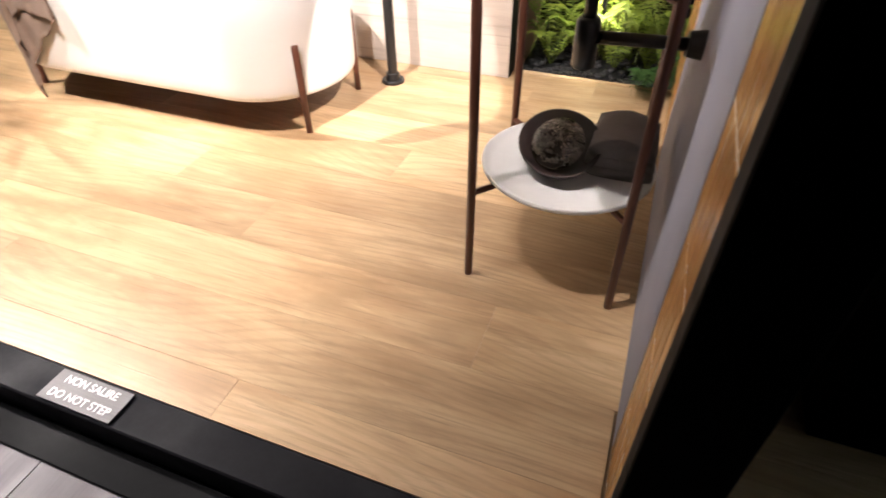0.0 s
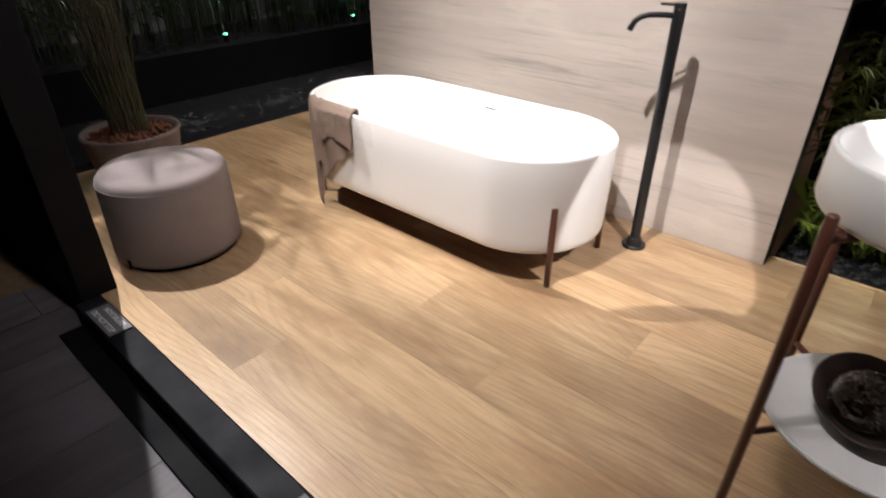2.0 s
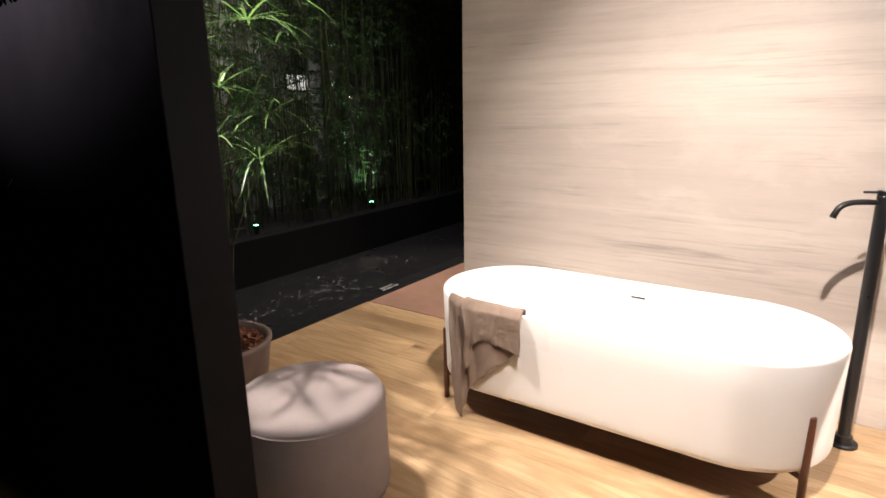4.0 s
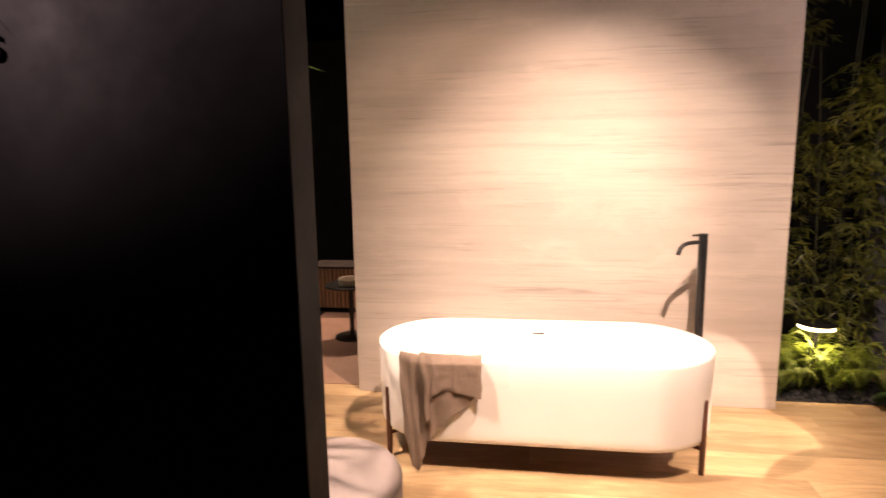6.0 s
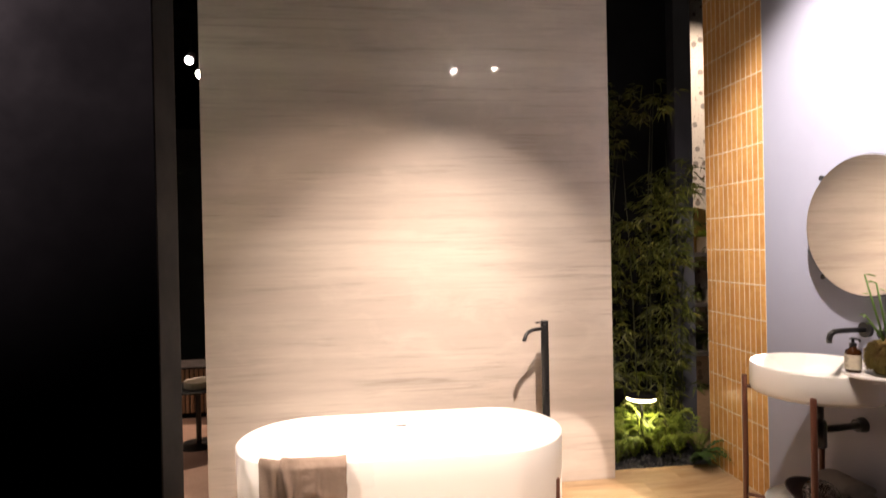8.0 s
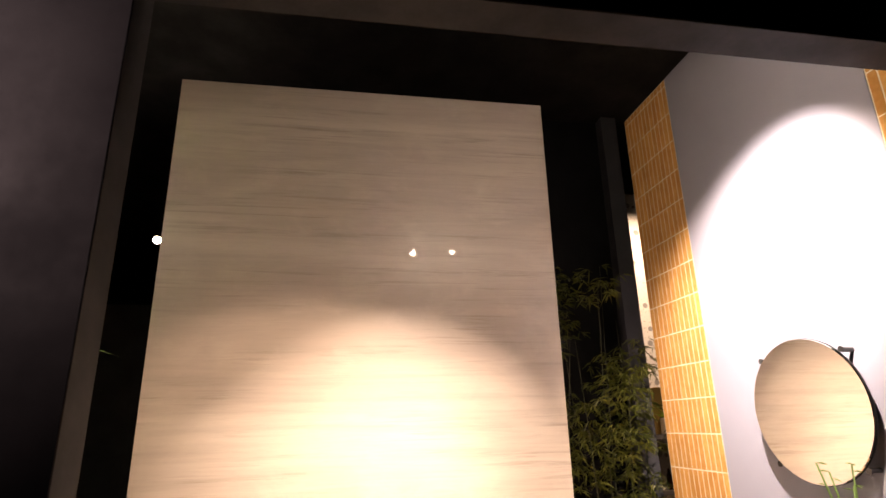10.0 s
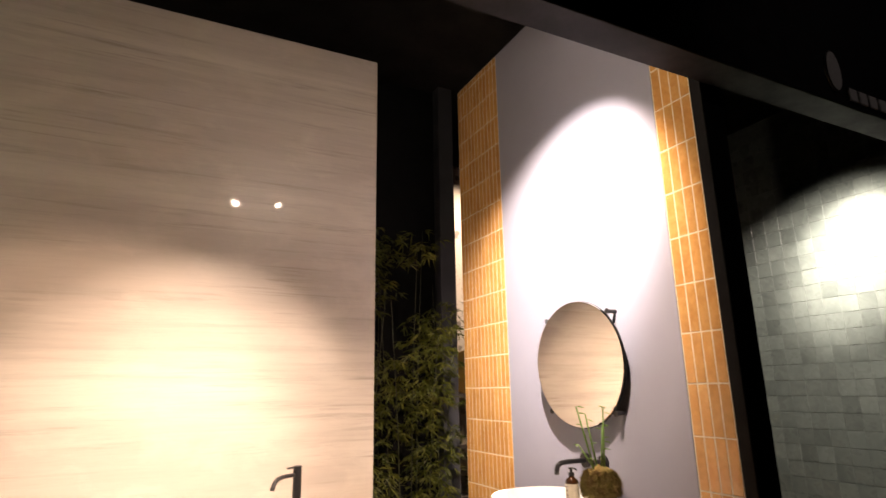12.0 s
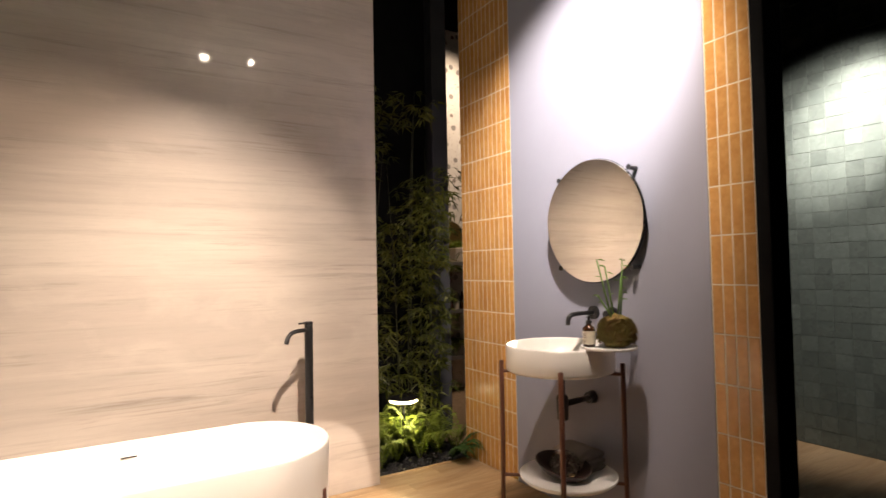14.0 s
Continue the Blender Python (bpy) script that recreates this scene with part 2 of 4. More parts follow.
GREYPOST = plain("slate_paint", (0.05, 0.05, 0.058), (0.042, 0.042, 0.05), 0.6, scale=4)
PALE_WALL = plain("grey_hall_wall", (0.30, 0.30, 0.30), (0.20, 0.20, 0.20), 0.8, scale=2)
CHARCOAL = plain("charcoal_paint", (0.03, 0.03, 0.033), (0.022, 0.022, 0.025), 0.7, scale=3)
MIRROR, _, _b = start("mirror_glass", 0.02, 1.0)
_b.inputs["Base Color"].default_value = (0.80, 0.78, 0.74, 1)
LAMP_GLOW = glow("lamp_lens", (1.0, 0.90, 0.78), 380.0)
GARDEN_GLOW = glow("garden_lamp_ring", (1.0, 0.86, 0.5), 14.0)


def terrazzo(name):
    m, nt, b = start(name, 0.3)
    v = coords(nt, (1, 1, 1))
    vo = nt.nodes.new("ShaderNodeTexVoronoi")
    vo.inputs["Scale"].default_value, vo.inputs["Randomness"].default_value = 11.0, 1.0
    nt.links.new(v, vo.inputs[0])
    sel = nt.nodes.new("ShaderNodeSeparateColor")
    nt.links.new(vo.outputs["Color"], sel.inputs[0])
    chip = ramp_mix(nt, contrast(nt, sel.outputs[1], 0.3, 0.7), (0.20, 0.11, 0.075), (0.30, 0.28, 0.27))
    keep = nt.nodes.new("ShaderNodeMath")
    keep.operation, keep.inputs[1].default_value = "GREATER_THAN", 0.5
    nt.links.new(sel.outputs[0], keep.inputs[0])
    shape = nt.nodes.new("ShaderNodeMath")
    shape.operation = "MULTIPLY"
    nt.links.new(contrast(nt, vo.outputs["Distance"], 0.36, 0.33), shape.inputs[0])
    nt.links.new(keep.outputs[0], shape.inputs[1])
    col = ramp_mix(nt, shape.outputs[0], (0.74, 0.70, 0.66), chip)
    small = nt.nodes.new("ShaderNodeTexVoronoi")
    small.inputs["Scale"].default_value = 45.0
    nt.links.new(v, small.inputs[0])
    col = ramp_mix(nt, contrast(nt, small.outputs["Distance"], 0.22, 0.18), col, (0.35, 0.28, 0.24))
    nt.links.new(col, b.inputs["Base Color"])
    return m


TERRAZZO = terrazzo("terrazzo")
BAMBOO = leafy("bamboo_leaf", (0.05, 0.075, 0.014), (0.16, 0.17, 0.03))
HEDGE = leafy("hedge_leaf", (0.025, 0.055, 0.016), (0.075, 0.125, 0.04), 0.22)
FERN = leafy("fern_leaf", (0.15, 0.23, 0.035), (0.27, 0.33, 0.05))
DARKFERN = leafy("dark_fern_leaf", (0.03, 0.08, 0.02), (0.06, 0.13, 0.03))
REED = leafy("reed_leaf", (0.10, 0.21, 0.05), (0.18, 0.32, 0.09))
CULM = plain("bamboo_culm", (0.035, 0.042, 0.015), (0.025, 0.03, 0.012), 0.5, scale=6)
REEDSTEM = plain("reed_stem", (0.05, 0.065, 0.022), (0.075, 0.06, 0.03), 0.6, scale=5)
BARK = plain("bark_chips", (0.22, 0.075, 0.035), (0.11, 0.04, 0.02), 0.85, scale=14, fine=90, relief=0.6, depth=0.004)
POT = plain("clay_pot", (0.22, 0.17, 0.15), (0.17, 0.13, 0.115), 0.8, scale=8, fine=120, relief=0.3)
PEBBLE = plain("black_pebble", (0.035, 0.033, 0.034), (0.02, 0.02, 0.021), 0.55, scale=20)
MOSS = plain("moss", (0.22, 0.20, 0.045), (0.20, 0.115, 0.04), 1.0, scale=14, fine=160, relief=1.0, depth=0.01)
AMBER = plain("amber_glass", (0.05, 0.018, 0.006), (0.035, 0.012, 0.004), 0.08, scale=5, relief=0)
PAPER = plain("cream_label", (0.62, 0.56, 0.44), (0.57, 0.51, 0.4), 0.8, scale=20)
DARKWOOD = plain("dark_bowl_wood", (0.035, 0.02, 0.016), (0.022, 0.013, 0.011), 0.55, scale=8, fine=60, relief=0.3, stretch=(1, 1, 6))
STEEL = plain("brushed_steel", (0.20, 0.19, 0.195), (0.165, 0.158, 0.163), 0.6, 0.15, scale=6, fine=200, stretch=(1, 30, 1))
PRINT = plain("white_print", (0.82, 0.82, 0.82), (0.78, 0.78, 0.78), 0.6, scale=20)
DIMPRINT = plain("grey_letters", (0.7, 0.7, 0.7), (0.65, 0.65, 0.65), 0.6, scale=20)
FLUTE = plain("fluted_oak", (0.40, 0.24, 0.14), (0.32, 0.19, 0.11), 0.55, scale=4, fine=50, stretch=(10, 10, 1))
GOLD = plain("brass", (0.55, 0.38, 0.14), (0.48, 0.33, 0.12), 0.35, 0.9, scale=10)
CREAM = plain("cream_ceramic", (0.62, 0.54, 0.45), (0.55, 0.48, 0.40), 0.5, scale=12)
GREYTOWEL = plain("dark_grey_terry", (0.25, 0.22, 0.205), (0.20, 0.175, 0.16), 1.0, scale=10, fine=330, relief=0.9, depth=0.004)
BLOTCH = plain("pale_speckle", (0.22, 0.22, 0.22), (0.12, 0.12, 0.12), 0.6, scale=30)
DOME, _nt, _b = start("clear_glass", 0.03)
_b.inputs["Transmission Weight"].default_value, _b.inputs["Base Color"].default_value = 1.0, (0.95, 0.93, 0.9, 1)
SHARD = plain("crumpled_foil", (0.72, 0.68, 0.62), (0.34, 0.30, 0.27), 0.25, 0.6, scale=30, fine=90, relief=1.0, depth=0.01)
WINDOW_GLOW = glow("far_light_box", (1.0, 0.95, 0.8), 0.8)
GREEN_GLOW = glow("green_lamp_lens", (0.25, 1.0, 0.4), 9.0)

# ---- mesh helpers ----
def mesh_of(bm, name, material, smooth=False):
    me = bpy.data.meshes.new(name)
    bmesh.ops.recalc_face_normals(bm, faces=bm.faces)
    bm.to_mesh(me)
    bm.free()
    me.materials.append(material)
    if smooth:
        me.shade_smooth()
    return me


def part(name, bm, material, parent, label="", smooth=False, at=None, kind=""):
    ob = new(name, mesh_of(bm, name, material, smooth))
    ob.parent = parent
    if at is not None:
        ob.matrix_basis = at
    return tagged(ob, label=label, kind=kind)


def thing(name, place, label, category, group="", turn=0, kind=""):
    ob = new(name)
    ob.empty_display_size = 0.05
    ob.matrix_basis = pose(*place, 0, 0, turn)
    return tagged(ob, label, category, group, kind)


def structure(name, bm, material, label, category, smooth=False):
    return tagged(new(name, mesh_of(bm, name, material, smooth)), label, category, kind="structure")


def box(x0, x1, y0, y1, z0, z1, bevel=0.0, bm=None, seg=1):
    bm = bm or bmesh.new()
    made = bmesh.ops.create_cube(bm, size=1, matrix=Matrix.Translation(((x0 + x1) / 2, (y0 + y1) / 2, (z0 + z1) / 2)) @ Matrix.Diagonal((x1 - x0, y1 - y0, z1 - z0, 1)))
    if bevel:
        edges = list({e for v in made["verts"] for e in v.link_edges})
        bmesh.ops.bevel(bm, geom=edges, offset=bevel, segments=seg, affect="EDGES", profile=0.5)
    return bm


def lathe(profile, seg=48, bm=None, center=(0, 0), sx=1.0, sy=1.0):
    """Turns a profile of (radius, height) round the upright axis."""
    bm = bm or bmesh.new()
    rings = []
    for r, z in profile:
        if r < 1e-5:
            rings.append([bm.verts.new((center[0], center[1], z))])
        else:
            rings.append([bm.verts.new((center[0] + sx * r * math.cos(2 * math.pi * k / seg), center[1] + sy * r * math.sin(2 * math.pi * k / seg), z)) for k in range(seg)])
    for a, b in zip(rings, rings[1:]):
        for k in range(seg):
            j = (k + 1) % seg
            if len(a) == 1 and len(b) > 1:
                bm.faces.new((a[0], b[k], b[j]))
            elif len(b) == 1 and len(a) > 1:
                bm.faces.new((a[k], a[j], b[0]))
            elif len(a) > 1:
                bm.faces.new((a[k], a[j], b[j], b[k]))
    return bm


def tube(points, radii, seg=10, bm=None, caps=True):
    """A round rod along points; radii: one number or one a point."""
    bm = bm or bmesh.new()
    pts = [Vector(p) for p in points]
    radii = [radii] * len(pts) if isinstance(radii, (int, float)) else radii
    rings, side = [], None
    for k, p in enumerate(pts):
        way = (pts[min(k + 1, len(pts) - 1)] - pts[max(k - 1, 0)]).normalized()
        if side is None:
            side = way.orthogonal().normalized()
        side = (side - way * side.dot(way)).normalized()
        up = way.cross(side)
        rings.append([bm.verts.new(p + radii[k] * (math.cos(2 * math.pi * i / seg) * side + math.sin(2 * math.pi * i / seg) * up)) for i in range(seg)])
    for a, b in zip(rings, rings[1:]):
        for i in range(seg):
            bm.faces.new((a[i], a[(i + 1) % seg], b[(i + 1) % seg], b[i]))
    if caps:
        bm.faces.new(rings[0][::-1])
        bm.faces.new(rings[-1])
    return bm


def lerp(a, b, u):
    return a + (b - a) * u


# ---- the setting: platform top is z = 0 ----
LEFT, RIGHT, FRONT = -4.25, 0.012, 0.540
WALL_X, WALL_BACK, WALL_TOP = 0.012, 2.775, 3.875
structure("ground", box(-14, 12, -9, 12, -0.30, -0.122), SUBFLOOR, "grey stone hall floor under the stand", "floor")
structure("floor_slab", box(LEFT, RIGHT + 0.08, FRONT, 2.74, -0.098, -0.012), SUBFLOOR, "low stand platform under the oak planks", "platform")
structure("floor_slab_bay", box(RIGHT + 0.08, 3.6, FRONT, 5.0, -0.098, -0.012), SUBFLOOR, "low platform under the neighbouring bay", "platform")
structure("floor_back", box(LEFT, -0.74, 2.742, 7.5, -0.098, -0.004), CARPET, "brown smooth floor behind the stone panel", "floor")
structure("trim_front", box(-2.766, 3.6, 0.435, FRONT - 0.002, -0.098, 0.003, 0.004), TRIM, "matt black edge trim of the platform", "trim")
# flat black strip on the hall floor in front of the platform
structure("foot_strip", box(-2.766, 3.6, 0.345, 0.433, -0.111, -0.098, 0.002), BLACK, "flat matt black strip along the platform foot", "trim")
structure("trim_left", box(LEFT - 0.15, LEFT - 0.002, 0.62, 7.5, -0.098, 0.003, 0.004), TRIM, "matt black edge trim beside the oak floor", "trim")
structure("floor_step", box(-5.60, LEFT - 0.152, 0.62, 7.5, -0.111, -0.085), PATTERN, "dark polished stone strip, pale speckles laid on top", "floor")

# black partition with the letters
structure("wall_left", box(-6.9, -2.768, 0.467, 0.607, -0.111, 4.3, 0.003), BLACK, "matt black partition wall", "wall")
# stone panel
structure("wall_back", box(-3.312, -0.746, 2.635, 2.735, 0.0, 3.874, 0.002), BLACK, "black core of the free-standing stone panel", "wall")
stone = box(-3.312, -0.748, 2.626, 2.634, 0.001, 3.875, 0.001)
structure("stone_panel", stone, STONE, "polished cream vein-cut stone slab, floor to top", "wall panel")
# tiled wall with the painted field
structure("wall_right", box(WALL_X + 0.012, 0.140, 0.598, WALL_BACK, -0.098, WALL_TOP), BLACK, "black core of the tiled side wall", "wall")
structure("wall_right_paint", box(WALL_X, WALL_X + 0.0118, 0.807, 2.178, -0.01, WALL_TOP - 0.001), BLUE, "blue-grey painted wall field behind the basin", "wall")
structure("wall_end_post", box(WALL_X - 0.003, 0.147, 0.541, 0.597, -0.098, WALL_TOP, 0.003), BLACK, "matt black end post of the side wall", "post")
# fascia over the open front
structure("beam_front", box(-2.766, 3.6, 0.390, 0.539, 2.78, 4.3, 0.004), TRIM, "dark fascia beam over the open front", "beam")
structure("ceiling", box(-14, 12, -9, 12, 4.9, 5.0), BLACK, "black hall ceiling far above the stand", "ceiling")
structure("wall_hall_back", box(-14, 12, 11.8, 12, -0.3, 4.9), BLACK, "black hall wall", "wall")
structure("wall_hall_front", box(-14, 12, -9.2, -9, -0.3, 4.9), BLACK, "black hall wall", "wall")
structure("wall_hall_left", box(-14.2, -14, -9.2, 12, -0.3, 4.9), BLACK, "black hall wall", "wall")
structure("wall_hall_right", box(12, 12.2, -9.2, 12, -0.3, 4.9), BLACK, "black hall wall", "wall")
# neighbouring bay
structure("wall_green", box(2.287, 2.46, 0.762, 3.2, -0.098, 3.6), SAGEGROUT, "grey-green tiled wall of the neighbouring bay", "wall")
structure("wall_green_post", box(2.265, 2.48, 0.68, 0.760, -0.098, 3.6, 0.003), TRIM, "matt black end post of the green wall", "post")
structure("wall_bay_back", box(0.85, 3.6, 3.2, 3.3, -0.098, 4.3), CHARCOAL, "dark back wall of the neighbouring bay", "wall")
# recess with plants
structure("post_grey", box(0.142, 0.290, 3.40, 3.52, -0.098, 4.3, 0.003), GREYPOST, "slate grey post behind the tiled wall", "post")
structure("wall_recess", box(-0.80, 0.26, 3.53, 3.65, -0.111, 4.3), BLACK, "black wall behind the planting recess", "wall")
structure("planter_bed", box(-0.735, 0.40, 2.745, 3.40, -0.098, -0.022), PATTERN, "dark earth bed of the planting recess", "planter")
structure("planter_edge", box(-0.735, WALL_X, 2.7225, 2.7435, -0.098, 0.004, 0.002), OAK, "oak lip along the planting recess", "trim")
# hedge planter
structure("planter_wall", box(-5.75, -5.602, 0.62, 8.5, -0.111, 0.33, 0.004), BLACK, "low black planter wall of the hedge", "planter")
structure("planter_soil", box(-7.2, -5.752, 0.62, 8.5, -0.111, 0.27), PATTERN, "dark soil in the hedge planter", "planter")
structure("wall_hedge", box(-7.4, -7.2, 0.62, 8.5, -0.111, 4.3), PALE_WALL, "grey unlit wall behind the bamboo hedge", "wall")
structure("wall_terrazzo", box(0.6, 2.6, 4.80, 4.9, -0.098, 4.15), TERRAZZO, "white terrazzo wall with brown and grey chips", "wall")
# flat pale speckles scattered just above the dark strip
blots = bmesh.new()
_r = random.Random(8)
for _ in range(420):
    cx, cy = _r.choice(((-4.95, 2.1), (-4.95, 2.95), (-5.15, 3.9)))
    x, y, r = cx + _r.gauss(0, 0.16), cy + _r.gauss(0, 0.20), _r.uniform(0.003, 0.014)
    ring = [blots.verts.new((x + r * _r.uniform(0.5, 1.3) * math.cos(k * 1.047), y + r * _r.uniform(0.5, 1.6) * math.sin(k * 1.047), -0.0835)) for k in range(6)]
    blots.faces.new(ring)
tagged(new("strip_speckle", mesh_of(blots, "strip_speckle", BLOTCH)), "pale speckles scattered over the dark strip", "stone inlay", kind="stuff")
structure("plinth_bay", box(0.42, 0.95, 0.98, 1.5, 0.001, 0.85, 0.004), BLACK, "black display plinth in the neighbouring bay", "plinth")

# ---- bathtub ----
def stadium(half, r, z, n=20):
    out = []
    for k in range(n + 1):
        a = -math.pi / 2 + math.pi * k / n
        out.append((half + r * math.cos(a), r * math.sin(a), z))
    for k in range(n + 1):
        a = math.pi / 2 + math.pi * k / n
        out.append((-half + r * math.cos(a), r * math.sin(a), z))
    return out


def skin(bm, loops, close_last=True, close_first=False):
    rows = [[bm.verts.new(p) for p in loop] for loop in loops]
    n = len(rows[0])
    for a, b in zip(rows, rows[1:]):
        for k in range(n):
            bm.faces.new((a[k], a[(k + 1) % n], b[(k + 1) % n], b[k]))
    if close_last:
        bm.faces.new(rows[-1])
    if close_first:
        bm.faces.new(rows[0][::-1])
    return bm


TUB = (-2.152, 2.055, 0.0)
TUB_HALF, TUB_R, TUB_TOP = 0.480, 0.364, 0.573


def bathtub():
    tub = thing("bathtub", TUB, "white oval free-standing bathtub on slim walnut legs", "bathtub")
    loops = []
    for inset, z in ((0.16, 0.150), (0.042, 0.151), (0.028, 0.153), (0.019, 0.158), (0.013, 0.167), (0.010, 0.180), (0.009, 0.22), (0.007, 0.30), (0.003, 0.45), (0.0, 0.561), (0.0015, 0.569), (0.005, 0.573), (0.011, 0.573), (0.0145, 0.569), (0.016, 0.561), (0.022, 0.45), (0.030, 0.34), (0.045, 0.27), (0.075, 0.22), (0.12, 0.198), (0.19, 0.188)):
        loops.append(stadium(TUB_HALF, TUB_R - inset, z, 28))
    part("body", skin(bmesh.new(), loops, True, True), WHITE_SOLID, tub, smooth=True)
    part("bottom_plate", skin(bmesh.new(), [stadium(TUB_HALF, TUB_R - 0.06, 0.136), stadium(TUB_HALF, TUB_R - 0.05, 0.1495)], True, True), WALNUT, tub, "thin dark base plate")
    part("overflow_slot", box(-0.034, 0.034, 0.338, 0.3415, 0.497, 0.503, 0.001), METAL, tub, "narrow dark overflow slot")
    for sx in (-1, 1):
        for sy in (-1, 1):
            x, y = sx * 0.757, sy * 0.223
            leg = tube([(x, y, 0.0), (x, y, 0.2), (x, y, 0.366), (x, y, 0.372)], [0.0135, 0.0145, 0.0145, 0.011], 12)
            post = part("leg", leg, WALNUT, tub, smooth=True)
            part("bracket", tube([(x, y, 0.128), (x * 0.88, y * 0.68, 0.130)], 0.011, 8), WALNUT, post)
    return tub


bathtub()


def curve_at(knots, u):
    for (a, p), (b, q) in zip(knots, knots[1:]):
        if u <= b:
            s = (u - a) / (b - a)
            return lerp(p, q, s * s * (3 - 2 * s))
    return knots[-1][1]


def towel_on_tub():
    """A cloth over the front rim: a long corner that reaches the floor, and a shorter flap lying over it."""
    bm = bmesh.new()
    y_front = TUB[1] - TUB_R
    long_hem = ((0, 0.40), (0.12, 0.55), (0.17, 0.568), (0.24, 0.50), (0.33, 0.40), (0.50, 0.335), (0.74, 0.255), (1.0, 0.175))
    flap_hem = ((0, 0.34), (0.10, 0.29), (0.20, 0.175), (0.34, 0.150), (0.55, 0.152), (0.8, 0.168), (1.0, 0.180))

    def sheet(x0, x1, hem, out, seed, folds, nu=60, nv=60):
        rows = []
        for j in range(nv + 1):
            v = j / nv
            row = []
            for i in range(nu + 1):
                u = i / nu
                drop = curve_at(hem, u)
                along = -0.05 + v * (drop + 0.05)
                hang = max(0.0, along)
                swell = 0.0
                for c, w, amp in folds:
                    swell += amp * math.exp(-((u - c - 0.10 * hang) / w) ** 2)
                swell *= 0.45 + 1.6 * min(0.45, hang)
                rough = 0.006 * noise.noise((u * 5 + seed, v * 4, seed)) + 0.002 * noise.noise((u * 16, v * 14, seed))
                x = lerp(x0, x1, u) + 0.05 * hang * (1 - u) + 0.012 * noise.noise((v * 3, u * 2, seed + 4))
                if along < 0:
                    y, z = y_front + 0.010 + min(0.026, -along * 0.93), TUB_TOP + 0.006 + out + 0.4 * swell + 0.5 * rough - 1.2 * max(0, -along - 0.022)
                else:
                    lip = min(1.0, along / 0.02)
                    y, z = y_front + 0.010 - lip * (0.015 + out) - swell - 0.8 * abs(rough), TUB_TOP + 0.006 + out * (1 - lip) - along
                bend = max(0.0, (TUB[0] - TUB_HALF) - x)
                y += TUB_R - math.sqrt(max(0.01, TUB_R ** 2 - bend ** 2))
                row.append(bm.verts.new((x, y, max(0.006, z))))
            rows.append(row)
        for a, b in zip(rows, rows[1:]):
            for i in range(nu):
                bm.faces.new((a[i], a[i + 1], b[i + 1], b[i]))

    sheet(-2.825, -2.44, long_hem, 0.0, 1.7, ((0.05, 0.05, 0.012), (0.17, 0.05, 0.018), (0.33, 0.05, 0.022), (0.62, 0.10, 0.008)))
    sheet(-2.715, -2.425, flap_hem, 0.010, 5.1, ((0.05, 0.05, 0.032), (0.20, 0.05, 0.010), (0.58, 0.05, 0.012), (0.97, 0.06, 0.010)))
    ob = new("towel", mesh_of(bm, "towel", TOWEL, True))
    mod = ob.modifiers.new("thick", "SOLIDIFY")
    mod.thickness, mod.offset = 0.006, 0.0
    tagged(ob, "taupe cotton towel draped over the bathtub rim", "towel")


towel_on_tub()


def bath_mixer():
    mixer = thing("bath_mixer", (-1.27, 2.41, 0.0), "matt black floor-standing bath mixer with curved spout", "bath mixer")
    part("base_plate", lathe([(0, 0.0), (0.055, 0.0), (0.055, 0.012), (0.050, 0.016), (0.036, 0.016), (0.032, 0.045), (0.024, 0.048), (0, 0.048)], 40), METAL, mixer, smooth=False)
    column = part("column", lathe([(0, 0.046), (0.0235, 0.046), (0.0235, 1.058), (0.0215, 1.062), (0, 1.062)], 28), METAL, mixer)
    way = Vector((-0.16, -0.095, 0)).normalized()
    pts = [way * d + Vector((0, 0, z)) for d, z in ((0.0, 1.034), (0.06, 1.037), (0.11, 1.036), (0.14, 1.028), (0.160, 1.012), (0.172, 0.988), (0.176, 0.976))]
    part("spout", tube(pts, [0.0115] * 5 + [0.012, 0.012], 14), METAL, mixer, smooth=True)
    part("cap", lathe([(0, 1.0625), (0.0235, 1.0625), (0.0235, 1.079), (0.0215, 1.082), (0, 1.082)], 28), METAL, column)
    part("lever", tube([(0, 0, 1.074), way * 0.075 + Vector((0, 0, 1.076))], [0.006, 0.005], 8), METAL, mixer)
    return mixer


bath_mixer()


# ---- washbasin stand ----
VAN = (-0.272, 1.465, 0.0)


